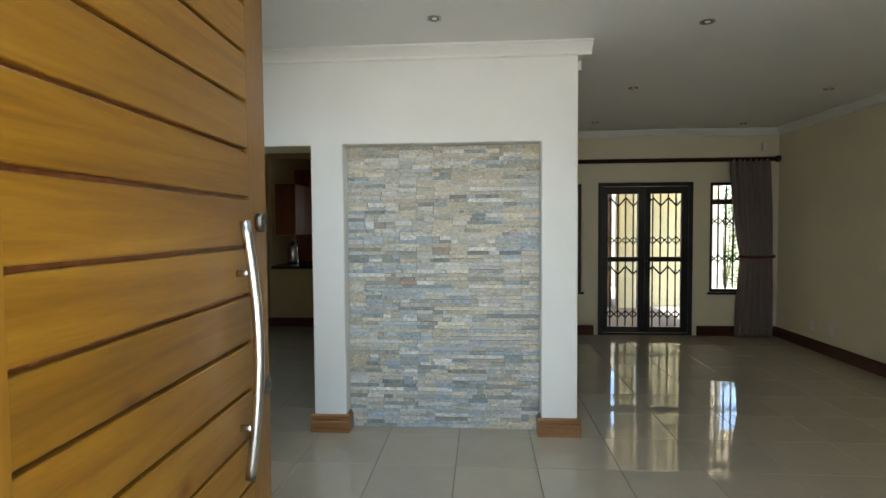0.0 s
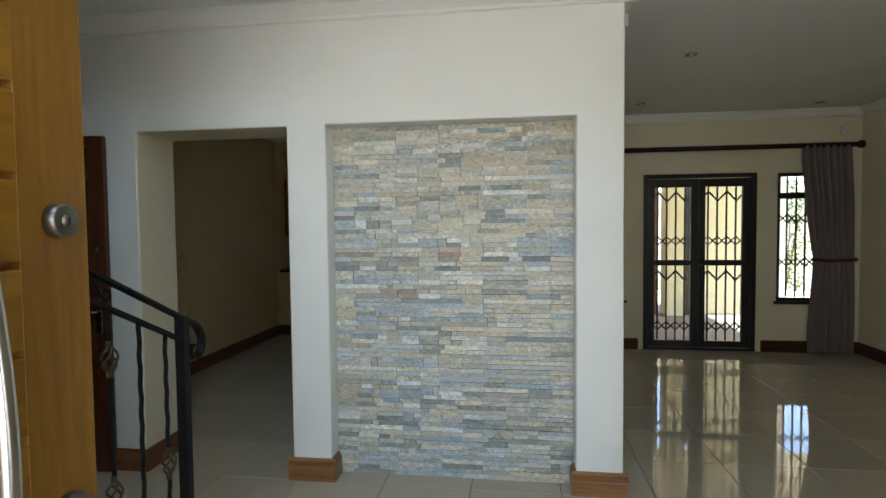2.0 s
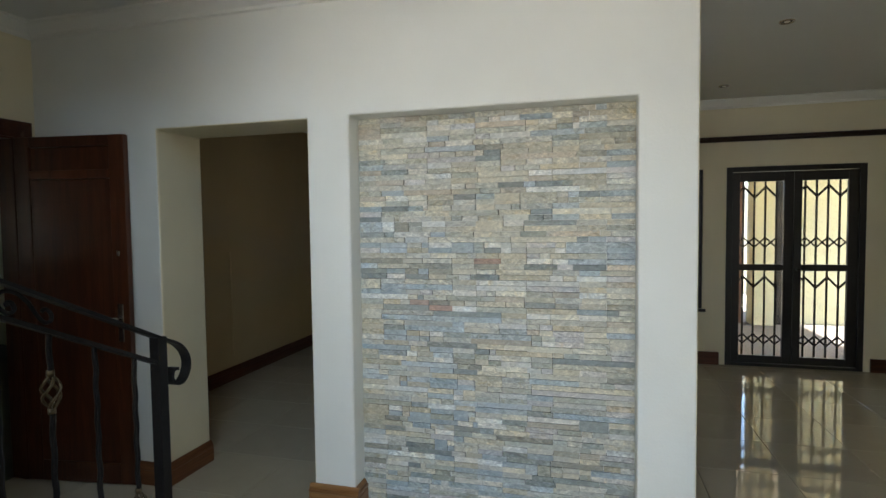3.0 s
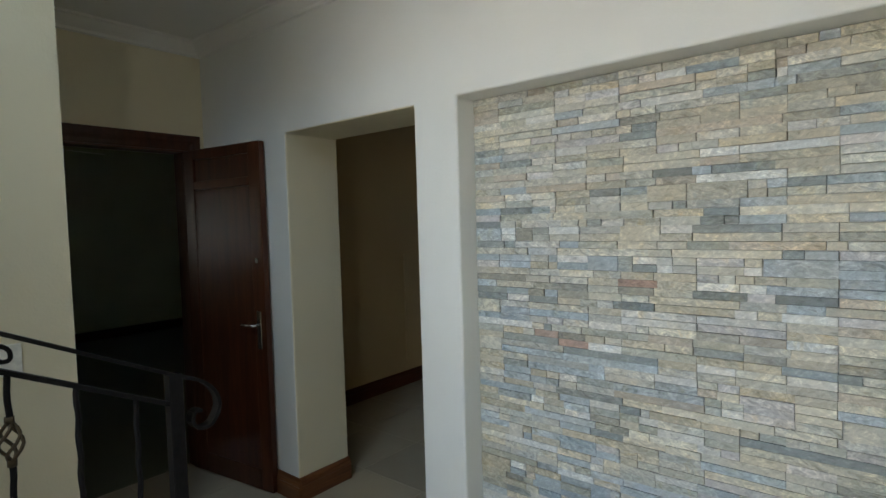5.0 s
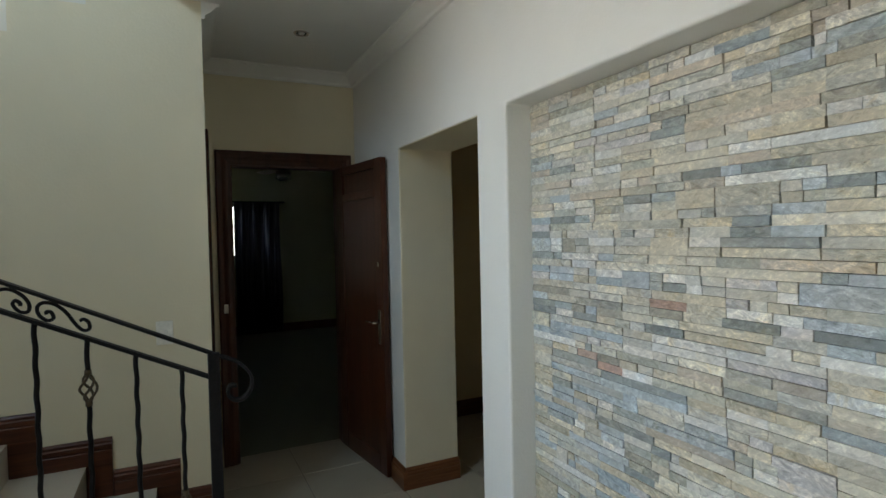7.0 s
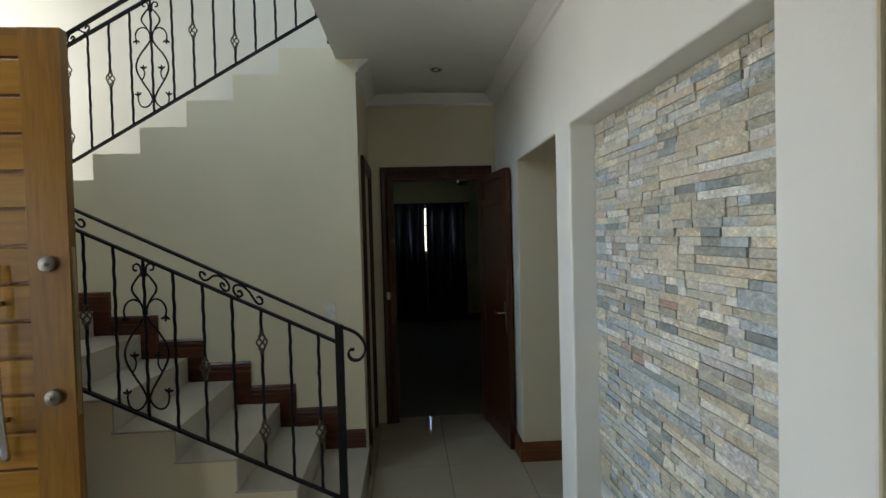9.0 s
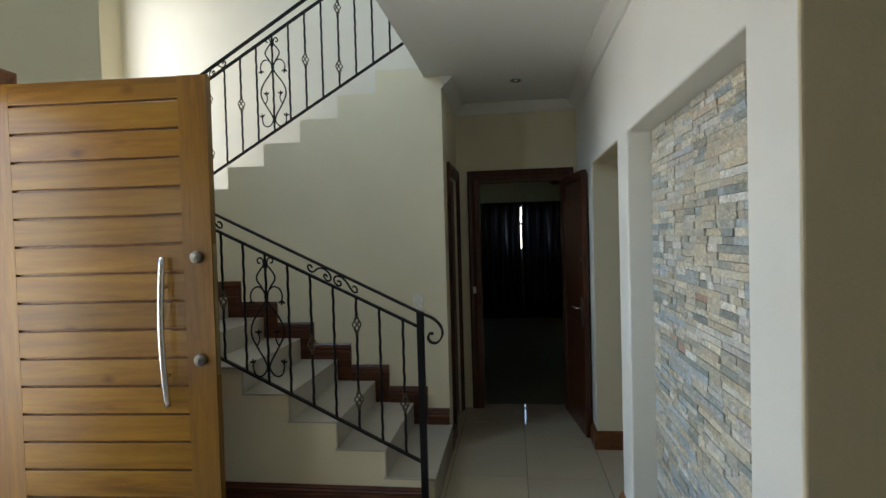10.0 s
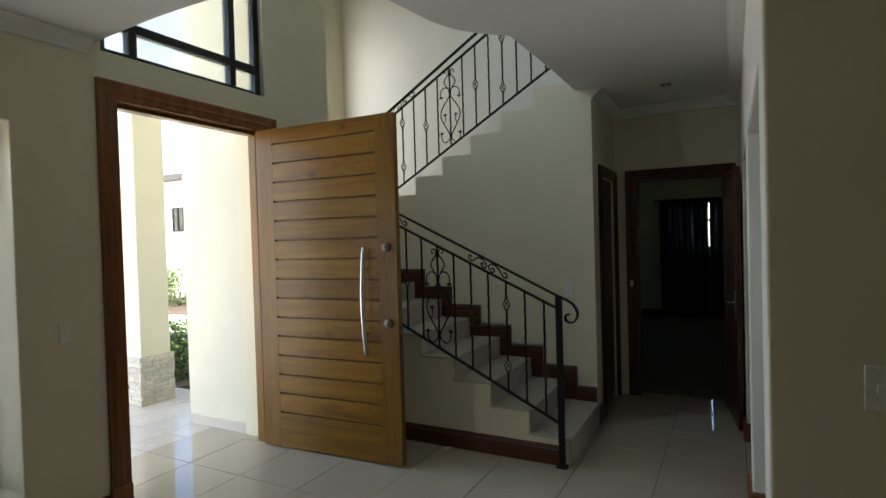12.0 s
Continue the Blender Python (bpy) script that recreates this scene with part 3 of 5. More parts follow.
def ornament(parent, x, y, zlow, zhigh):
    """A wrought panel with scrolls and leaves about a middle bar."""
    h = zhigh - zlow
    baluster(parent, x, y, zlow, zhigh)
    onion = [(0.004, 0.68), (0.026, 0.74), (0.052, 0.79), (0.054, 0.83), (0.030, 0.88), (0.012, 0.91), (0.014, 0.95), (0.030, 0.968), (0.046, 0.955), (0.044, 0.930), (0.030, 0.928)]
    arm = [(0.004, 0.660), (0.018, 0.720), (0.050, 0.745), (0.082, 0.725), (0.097, 0.680), (0.094, 0.640)]
    lyre = [(0.004, 0.640), (0.030, 0.585), (0.072, 0.510), (0.098, 0.430), (0.094, 0.355), (0.060, 0.265), (0.024, 0.185), (0.006, 0.125)]
    foot = [(0.004, 0.150), (0.012, 0.100), (0.034, 0.062), (0.062, 0.052), (0.086, 0.075), (0.096, 0.125), (0.094, 0.150)]
    spray = [(0.070, 0.285), (0.056, 0.315), (0.050, 0.350), (0.056, 0.385)]
    for s in (-1, 1):
        for prof, r in ((onion, 0.0048), (arm, 0.0048), (lyre, 0.0052), (foot, 0.0048), (spray, 0.0040)):
            wire("scroll", x, [(y + s * u, zlow + h * v) for u, v in smooth_line(prof)], r, parent)
        iron_leaf(parent, x, y + s * 0.094, zlow + h * 0.635, s, 175)
        iron_leaf(parent, x, y + s * 0.094, zlow + h * 0.155, s, -10)
        iron_leaf(parent, x, y + s * 0.056, zlow + h * 0.385, s, 0)
    for v in (0.665, 0.135, 0.905):
        bm = bmesh.new()
        tube(bm, [(x, y, zlow + h * v - 0.014), (x, y, zlow + h * v + 0.014)], 0.0125, 8)
        part("collar", bm, IRON, parent, "", True)


def rail_scroll(parent, x, y, zf):
    """Two mirrored S scrolls between the two top rails."""
    path = [(0.118, 0.004), (0.128, 0.014), (0.142, 0.008), (0.142, -0.012), (0.124, -0.022), (0.104, -0.008), (0.084, 0.016), (0.056, 0.030), (0.026, 0.024), (0.010, 0.004),
            (0.014, -0.020), (0.034, -0.028), (0.050, -0.014), (0.044, 0.002), (0.032, -0.002), (0.033, -0.010)]
    for s in (-1, 1):
        wire("scroll", x, [(y + s * u, zf(y + s * u) + v) for u, v in smooth_line(path, 5)], 0.0055, parent)


def lower_balustrade():
    x = -1.135
    b = thing("balustrade", "black wrought-iron balustrade with scrolls beside the lower flight", "balustrade", (x, 2.82, 0))
    low = lambda y: 0.306 + (2.785 - y) * 0.4955
    top = lambda y: 1.056 + (2.823 - y) * 0.484
    hand = lambda y: 1.140 + (2.826 - y) * 0.490
    bm = bmesh.new()
    box(bm, x - 0.019, x + 0.019, 2.803, 2.841, 0.012, 1.145, 0.003)
    post = part("post", bm, IRON, b)
    bm = bmesh.new()
    box(bm, x - 0.035, x + 0.035, 2.787, 2.857, 0.0, 0.012, 0.002)
    part("base_plate", bm, IRON, post)
    end = 0.72
    for name, f, w in (("bottom_rail", low, 0.012), ("top_rail", top, 0.013)):
        bm = bmesh.new()
        bar(bm, (x, 2.81, f(2.81)), (x, end, f(end)), 0.03 if name != "bottom_rail" else 0.026, 0.012)
        part(name, bm, IRON, b)
    bm = bmesh.new()
    a, z = (x, end, hand(end)), (x, 2.84, hand(2.84))
    bar(bm, a, z, 0.036, 0.010)
    rail = part("handrail", bm, IRON, b)
    curl = [(2.84, hand(2.84))] + smooth_line([(2.84, hand(2.84)), (2.90, 1.105), (2.938, 1.062), (2.945, 1.015), (2.920, 0.975), (2.885, 0.972), (2.865, 0.995), (2.872, 1.022), (2.893, 1.022)])
    bm = bmesh.new()
    for p, q in zip(curl, curl[1:]):
        if (Vector(p) - Vector(q)).length > 0.001:
            bar(bm, (x, *p), (x, *q), 0.034, 0.010)
    part("rail_curl", bm, IRON, rail)
    for k in range(1, 15):
        y = 2.855 - 0.134 * k
        z0, z1 = low(y), top(y)
        if k in (7, 14):
            ornament(b, x, y, z0, z1)
        elif k == 1:
            baluster(b, x, y, z0, z1, (z0 + 0.29,))
        elif k in (3, 11):
            baluster(b, x, y, z0, z1, (z0 + 0.175, z1 - 0.16))
        elif k in (5, 9):
            baluster(b, x, y, z0, z1, (z0 + 0.36,))
        else:
            baluster(b, x, y, z0, z1)
    mid = lambda y: (top(y) + hand(y)) / 2
    for y in (2.319, 1.515):
        rail_scroll(b, x, y, mid)
    return b


def upper_balustrade():
    x = -2.10
    b = thing("balustrade", "black wrought-iron balustrade with scrolls above the upper flight", "balustrade", (x, 1.0, 2.0))
    low = lambda y: 2.036 + (y - 0.954) * 0.5845
    top = lambda y: 2.773 + (y - 0.965) * 0.580
    hand = lambda y: 2.845 + (y - 0.965) * 0.595
    a, e = 0.1, 2.72
    for name, f in (("bottom_rail", low), ("top_rail", top)):
        bm = bmesh.new()
        bar(bm, (x, a, f(a)), (x, e, f(e)), 0.028, 0.012)
        part(name, bm, IRON, b)
    bm = bmesh.new()
    bar(bm, (x, a, hand(a)), (x, e, hand(e)), 0.036, 0.010)
    part("handrail", bm, IRON, b)
    for y in (0.12, 2.70):
        bm = bmesh.new()
        box(bm, x - 0.018, x + 0.018, y - 0.018, y + 0.018, low(y) - 0.22, hand(y) + 0.004)
        part("post", bm, IRON, b)
    for k in range(-6, 13):
        y = 1.05 + 0.1305 * k
        z0, z1 = low(y), top(y)
        if k in (4, -3):
            ornament(b, x, y, z0, z1)
        elif k in (0,):
            baluster(b, x, y, z0, z1, (z0 + 0.16, z1 - 0.15))
        elif k in (2, 6, -1):
            baluster(b, x, y, z0, z1, (z0 + 0.37,))
        elif k == 8:
            baluster(b, x, y, z0, z1, (z0 + 0.15, z1 - 0.14))
        elif k == 10:
            baluster(b, x, y, z0, z1, (z1 - 0.17,))
        else:
            baluster(b, x, y, z0, z1)
    mid = lambda y: (top(y) + hand(y)) / 2
    rail_scroll(b, x, 1.05, mid)
    rail_scroll(b, x, 2.2245, mid)
    return b


lower_balustrade()
upper_balustrade()


# ---- entrance door ----
def moulded_frame(parent, axis, at, sign, u0, u1, ztop, w, wood, name="architrave"):
    """Architraves round an opening u0..u1 in the plane axis=at, standing out by sign."""
    P = [(0, 0), (w, 0), (w, 0.022), (w - 0.012, 0.026), (w * 0.6, 0.020), (w * 0.45, 0.024), (w * 0.3, 0.016), (0.012, 0.014), (0, 0.010)]

    def place(u, v, out):
        return (u, at + sign * out, v) if axis == "y" else (at + sign * out, u, v)
    for side, u in ((-1, u0), (1, u1)):
        bm = bmesh.new()
        lo = [bm.verts.new(place(u + side * a, 0.0, o)) for a, o in P]
        hi = [bm.verts.new(place(u + side * a, ztop + a, o)) for a, o in P]
        for k in range(len(P)):
            bm.faces.new((lo[k], lo[(k + 1) % len(P)], hi[(k + 1) % len(P)], hi[k]))
        bm.faces.new(lo), bm.faces.new(hi)
        part(name, bm, wood, parent)
    bm = bmesh.new()
    lo = [bm.verts.new(place(u0 - a, ztop + a, o)) for a, o in P]
    hi = [bm.verts.new(place(u1 + a, ztop + a, o)) for a, o in P]
    for k in range(len(P)):
        bm.faces.new((lo[k], lo[(k + 1) % len(P)], hi[(k + 1) % len(P)], hi[k]))
    bm.faces.new(lo), bm.faces.new(hi)
    part(name, bm, wood, parent)


def entrance():
    fr = thing("door_frame", "varnished hardwood entrance frame with moulded architraves", "door frame", (-0.1, YF, 0), "", "structure")
    moulded_frame(fr, "y", YF, 1, -0.70, 0.452, 2.408, 0.112, FRAME_WOOD)
    # jambs take the paler stile wood to show daylight falling on them
    for x0, x1 in ((-0.72, -0.685), (0.437, 0.49)):
        bm = bmesh.new()
        box(bm, x0, x1, 0.52, YF, 0, 2.46, 0.003)
        part("jamb", bm, DOOR_STILE, fr)
    bm = bmesh.new()
    box(bm, -0.685, 0.437, 0.52, YF, 2.41, 2.46, 0.003)
    part("head", bm, FRAME_WOOD, fr)
    # stops share that paler wood, coloured as lit like the jambs
    for x0, x1, y0, y1, z0, z1 in ((-0.685, -0.66, 0.525, 0.60, 0, 2.41), (0.412, 0.437, 0.525, 0.60, 0, 2.41), (-0.66, 0.412, 0.525, 0.60, 2.385, 2.41)):
        bm = bmesh.new()
        box(bm, x0, x1, y0, y1, z0, z1, 0.003)
        part("stop", bm, DOOR_STILE, fr)
    for x0, x1 in ((-0.83, -0.70), (0.45, 0.572)):
        bm = bmesh.new()
        box(bm, x0, x1, YF, YF + 0.032, 0, 0.16, 0.004)
        part("plinth_block", bm, FRAME_WOOD, fr)

    d = thing("front_door", "open varnished timber entrance door with horizontal boards", "door", (-0.70, 0.66, 0.01))
    xf, xb, y0, y1, z0, z1 = -0.685, -0.735, 0.655, 1.860, 0.012, 2.402
    bm = bmesh.new()
    box(bm, xb + 0.004, xf - 0.020, y0 + 0.02, y1 - 0.02, z0 + 0.05, z1 - 0.05)
    part("core", bm, FRAME_WOOD, d, "dark red-brown tongue between the boards")
    for a, b in ((y0, 0.814), (1.711, y1)):
        bm = bmesh.new()
        box(bm, xb, xf, a, b, z0, z1, 0.0008)
        part("stile", bm, DOOR_STILE, d)
    zs = [z1] + [2.287 - 0.1438 * k for k in range(15)] + [z0]
    for k in range(16):
        bm = bmesh.new()
        lo, hi = zs[k + 1] + (0.0055 if k < 15 else 0), zs[k] - (0.0055 if k else 0)
        profile = [(xb, lo), (xf - 0.004, lo), (xf - 0.0015, lo + 0.0015), (xf - 0.0004, lo + 0.004), (xf - 0.0004, hi - 0.004), (xf - 0.0015, hi - 0.0015), (xf - 0.004, hi), (xb, hi)]
        extrude(bm, profile, 0.8142, 1.7108, lambda u, v, w: (u, w, v))
        part("board", bm, DOOR_WOOD, d)
    bm = bmesh.new()
    xh = -0.652
    tube(bm, [(xh - 0.008 + 0.032 * math.sin(math.pi * k / 20), 1.614, 0.755 + 0.745 * k / 20) for k in range(21)], 0.0155, 14)
    hd = part("handle", bm, STEEL, d, "curved brushed steel pull handle", True)
    for z, s in ((0.755 + 0.745 * 0.2, 0.2), (0.755 + 0.745 * 0.8, 0.8)):
        bm = bmesh.new()
        yy = 1.614
        tube(bm, [(xf - 0.002, yy, z), (xh + 0.014, yy, z)], 0.010, 12)
        part("bracket", bm, STEEL, hd, "", True)
    for z in (1.497, 0.981):
        bm = bmesh.new()
        tube(bm, [(xf - 0.004, 1.785, z), (xf + 0.020, 1.785, z), (xf + 0.023, 1.785, z)], [0.030, 0.030, 0.025], 24)
        tube(bm, [(xf, 1.785, z), (xf + 0.027, 1.785, z)], [0.013, 0.012], 18)
        lk = part("lock", bm, LOCK, d, "round dull steel lock cylinder", True)
        bm = bmesh.new()
        box(bm, xf + 0.0265, xf + 0.0285, 1.7835, 1.7865, z - 0.007, z + 0.007)
        part("keyhole", bm, DARK, lk)
    bm = bmesh.new()
    box(bm, xb + 0.012, xf - 0.012, y1 - 0.001, y1 + 0.002, 0.90, 1.56)
    part("lock_plate", bm, BRASS, d)
    d.location.x += 0.073
    d.rotation_euler.z = radians(3.1)


entrance()


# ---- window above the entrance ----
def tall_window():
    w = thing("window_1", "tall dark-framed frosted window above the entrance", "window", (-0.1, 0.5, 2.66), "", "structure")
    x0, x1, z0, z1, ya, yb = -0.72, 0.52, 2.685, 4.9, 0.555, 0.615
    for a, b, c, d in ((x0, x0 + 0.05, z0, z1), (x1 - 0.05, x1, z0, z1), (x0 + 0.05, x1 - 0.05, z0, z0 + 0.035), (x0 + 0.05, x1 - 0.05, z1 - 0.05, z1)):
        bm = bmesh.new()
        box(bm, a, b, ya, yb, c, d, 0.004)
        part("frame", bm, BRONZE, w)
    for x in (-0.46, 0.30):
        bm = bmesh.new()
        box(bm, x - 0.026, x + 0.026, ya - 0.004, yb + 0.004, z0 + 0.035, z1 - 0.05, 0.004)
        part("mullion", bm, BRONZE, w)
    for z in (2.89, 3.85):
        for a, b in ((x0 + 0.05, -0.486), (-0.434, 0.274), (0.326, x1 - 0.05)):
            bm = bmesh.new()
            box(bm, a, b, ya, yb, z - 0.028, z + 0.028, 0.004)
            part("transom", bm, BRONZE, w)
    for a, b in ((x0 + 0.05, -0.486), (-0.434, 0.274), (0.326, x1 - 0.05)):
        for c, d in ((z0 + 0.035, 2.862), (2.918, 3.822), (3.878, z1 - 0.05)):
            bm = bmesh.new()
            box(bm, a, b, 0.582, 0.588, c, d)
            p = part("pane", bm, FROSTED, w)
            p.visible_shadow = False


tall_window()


def plain_window(name, label, x0, x1, y, z0, z1, mullions):
    w = thing(name, label, "window", ((x0 + x1) / 2, y, z0), "", "structure")
    for b in ((x0, x0 + 0.05, z0, z1), (x1 - 0.05, x1, z0, z1), (x0 + 0.05, x1 - 0.05, z0, z0 + 0.05), (x0 + 0.05, x1 - 0.05, z1 - 0.05, z1)):
        bm = bmesh.new()
        box(bm, b[0], b[1], y - 0.03, y + 0.03, b[2], b[3], 0.003)
        part("window_frame", bm, BRONZE, w)
    for k in range(1, mullions + 1):
        x = x0 + (x1 - x0) * k / (mullions + 1)
        bm = bmesh.new()
        box(bm, x - 0.025, x + 0.025, y - 0.03, y + 0.03, z0 + 0.05, z1 - 0.05, 0.003)
        part("mullion", bm, BRONZE, w)
    bm = bmesh.new()
    box(bm, x0 + 0.05, x1 - 0.05, y - 0.003, y + 0.003, z0 + 0.05, z1 - 0.05)
    g = part("pane", bm, GLASS, w)
    g.visible_shadow = False


# no window is known in the stair bay; added for its light
plain_window("unseen_window_5", "tall narrow dark-framed window added unseen above the landing to light the wall", -2.62, -2.10, -0.45, 1.95, 4.05, 0)
plain_window("window_6", "narrow dark-framed front window of the living room", 0.99, 1.66, 0.36, 0.3, 2.2, 0)
# unseen opening added so that daylight reaches the kitchen and hatch
plain_window("unseen_window_7", "plain dark-framed kitchen window, unseen, put in to light the kitchen", -1.5, -0.3, 11.3, 1.0, 2.1, 1)
# added out of sight; lets skylight into the dark back room
plain_window("unseen_window_8", "plain dark-framed side window added out of sight to lighten the back room", -6.6, -5.8, 0.40, 0.9, 2.1, 0)


# ---- inner doors ----
def corridor_doors():
    fr = thing("door_frame", "dark mahogany frame round the open corridor door", "door frame", (XE, 3.42, 0), "", "structure")
    moulded_frame(fr, "x", XE, 1, 3.05, 3.79, 2.04, 0.095, MAHOGANY)
    for y0, y1 in ((3.04, 3.06), (3.78, 3.80)):
        bm = bmesh.new()
        box(bm, -3.14, XE, y0, y1, 0, 2.05, 0.002)
        part("jamb", bm, MAHOGANY, fr)
    bm = bmesh.new()
    box(bm, -3.14, XE, 3.06, 3.78, 2.03, 2.05, 0.002)
    part("head", bm, MAHOGANY, fr)
    bm = bmesh.new()
    box(bm, XE + 0.012, XE + 0.027, 2.985, 3.012, 1.04, 1.10, 0.003)
    part("strike_plate", bm, PLASTIC, fr, "small pale plate on the frame")
    d = thing("inner_door", "open dark mahogany panel door against the wall", "door", (-3.0, 3.80, 0.008))
    # leaf built along x, then turned a little off the wall
    L, T = 0.70, 0.04
    def leaf_part(name, b, mat, parent, bev=0.003):
        bm = bmesh.new()
        box(bm, *b, bev)
        bm.transform(Matrix.Translation((-3.005, 3.775, 0.008)) @ Matrix.Rotation(radians(7.5), 4, "Z"))
        return part(name, bm, mat, parent)
    leaf_part("stile", (0, 0.095, 0, T, 0, 2.025), MAHOGANY, d)
    leaf_part("stile", (L - 0.095, L, 0, T, 0, 2.025), MAHOGANY, d)
    for z0, z1 in ((0, 0.12), (1.78, 1.83), (1.965, 2.025)):
        leaf_part("rail", (0.095, L - 0.095, 0, T, z0, z1), MAHOGANY, d)
    leaf_part("panel", (0.097, L - 0.097, 0.003, T - 0.003, 0.122, 1.778), MAHOGANY, d)
    leaf_part("vent_panel", (0.096, L - 0.096, 0.016, T - 0.016, 1.83, 1.965), MAHOGANY, d)
    h = leaf_part("handle", (L - 0.07, L - 0.035, -0.006, 0.001, 0.84, 1.06), STEEL, d)
    bm = bmesh.new()
    tube(bm, [(L - 0.052, -0.004, 0.98), (L - 0.052, -0.045, 0.98), (L - 0.06, -0.05, 0.98), (L - 0.15, -0.05, 0.98)], 0.008, 8)
    bm.transform(Matrix.Translation((-3.005, 3.775, 0.008)) @ Matrix.Rotation(radians(7.5), 4, "Z"))
    part("lever", bm, STEEL, h, "steel lever", True)
    leaf_part("dead_bolt", (L - 0.062, L - 0.043, -0.007, 0.001, 1.335, 1.365), STEEL, d)

    fr = thing("door_frame", "dark mahogany frame round the cupboard door under the stairs", "door frame", (-2.63, 2.86, 0), "", "structure")
    moulded_frame(fr, "y", 2.86, 1, -2.91, -2.35, 2.04, 0.09, MAHOGANY)
    d = thing("cupboard_door", "closed dark mahogany door under the stairs", "door", (-2.63, 2.83, 0.005))
    bm = bmesh.new()
    box(bm, -2.915, -2.315, 2.80, 2.84, 0.005, 2.035, 0.003)
    part("leaf", bm, MAHOGANY, d)
    for z0, z1 in ((0.15, 0.95), (1.08, 1.9)):
        bm = bmesh.new()
        box(bm, -2.82, -2.44, 2.84, 2.846, z0, z1, 0.003)
        part("panel", bm, MAHOGANY, d)


corridor_doors()


# ---- living room end: glazed doors, windows, grilles, curtain ----
def grille(parent, x0, x1, z0, z1, y, bars, chev, cross):
    """Sliding security grille: uprights, chevrons at the given heights and crossed links."""
    n = bars
    step = (x1 - x0) / n
    for k in range(n + 1):
        bm = bmesh.new()
        box(bm, x0 + step * k - 0.008, x0 + step * k + 0.008, y - 0.008, y + 0.008, z0, z1)
        part("bar", bm, IRON, parent)
    for zc in chev:
        for k in range(n):
            bm = bmesh.new()
            a, b = (0, 0.11) if k % 2 == 0 else (0.11, 0)
            bar(bm, (x0 + step * k, y - 0.011, zc + a - 0.11), (x0 + step * (k + 1), y - 0.011, zc + b - 0.11), 0.006, 0.022)
            part("chevron", bm, IRON, parent)
    for zc in cross:
        for k in range(n):
            for a, b in ((-0.05, 0.05), (0.05, -0.05)):
                bm = bmesh.new()
                bar(bm, (x0 + step * k, y - 0.011, zc + a), (x0 + step * (k + 1), y - 0.011, zc + b), 0.005, 0.016)
                part("link", bm, IRON, parent)


def glazed_doors():
    d = thing("door_1", "dark-framed glazed double doors with sliding security grilles", "door", (2.2, YL, 0), "", "structure")
    x0, x1, zt = 1.58, 2.81, 2.04
    y0, y1 = YL - 0.01, YL + 0.09
    for b in ((x0, x0 + 0.055, 0, zt), (x1 - 0.055, x1, 0, zt), (x0 + 0.055, x1 - 0.055, zt - 0.05, zt), (x0 + 0.055, x1 - 0.055, 0, 0.03)):
        bm = bmesh.new()
        box(bm, b[0], b[1], y0, y1, b[2], b[3], 0.004)
        part("frame", bm, BRONZE, d)
    m = (x0 + x1) / 2
    for a, b in ((x0 + 0.058, m - 0.002), (m + 0.002, x1 - 0.058)):
        for q in ((a, a + 0.07, 0.035, zt - 0.055), (b - 0.085, b, 0.035, zt - 0.055), (a + 0.07, b - 0.085, 0.035, 0.11), (a + 0.07, b - 0.085, 0.985, 1.05), (a + 0.07, b - 0.085, zt - 0.15, zt - 0.055)):
            bm = bmesh.new()
            box(bm, q[0], q[1], y0 + 0.02, y0 + 0.065, q[2], q[3], 0.004)
            part("leaf_frame", bm, BRONZE, d)
        bm = bmesh.new()
        box(bm, a + 0.07, b - 0.085, y0 + 0.04, y0 + 0.045, 0.11, 0.985)
        g = part("pane", bm, GLASS, d)
        g.visible_shadow = False
        bm = bmesh.new()
        box(bm, a + 0.07, b - 0.085, y0 + 0.04, y0 + 0.045, 1.05, zt - 0.15)
        g = part("pane", bm, GLASS, d)
        g.visible_shadow = False
        grille(d, a + 0.02, b - 0.03, 0.04, zt - 0.1, y0 + 0.10, 5, (1.84, 0.92), (1.27, 0.27))
    bm = bmesh.new()
    tube(bm, [(m + 0.03, y0 + 0.02, 1.0), (m + 0.03, y0 - 0.03, 1.0), (m + 0.12, y0 - 0.03, 1.0)], 0.009, 8)
    part("handle", bm, BRONZE, d, "", True)


def side_window(name, x0, x1):
    w = thing(name, "narrow dark-framed window with a security grille", "window", ((x0 + x1) / 2, YL, 0.58), "", "structure")
    z0, z1 = 0.58, 2.03
    y0, y1 = YL + 0.02, YL + 0.07
    for b in ((x0, x0 + 0.04, z0, z1), (x1 - 0.04, x1, z0, z1), (x0 + 0.04, x1 - 0.04, z0, z0 + 0.04), (x0 + 0.04, x1 - 0.04, z1 - 0.04, z1), (x0 + 0.04, x1 - 0.04, 1.74, 1.81)):
        bm = bmesh.new()
        box(bm, b[0], b[1], y0, y1, b[2], b[3], 0.004)
        part("window_frame", bm, BRONZE, w)
    for a, b in ((z0 + 0.04, 1.74), (1.81, z1 - 0.04)):
        bm = bmesh.new()
        box(bm, x0 + 0.04, x1 - 0.04, y0 + 0.02, y0 + 0.025, a, b)
        g = part("pane", bm, GLASS, w)
        g.visible_shadow = False
    bm = bmesh.new()
    box(bm, x0 - 0.03, x1 + 0.03, YL - 0.03, YL + 0.02, z0 - 0.03, z0, 0.005)
    part("window_sill", bm, BRONZE, w)
    grille(w, x0 + 0.05, x1 - 0.05, z0 + 0.04, z1 - 0.04, y1 + 0.04, 4, (), (1.52, 1.02))


glazed_doors()
side_window("window_2", 3.03, 3.52)
side_window("window_3", 0.90, 1.36)


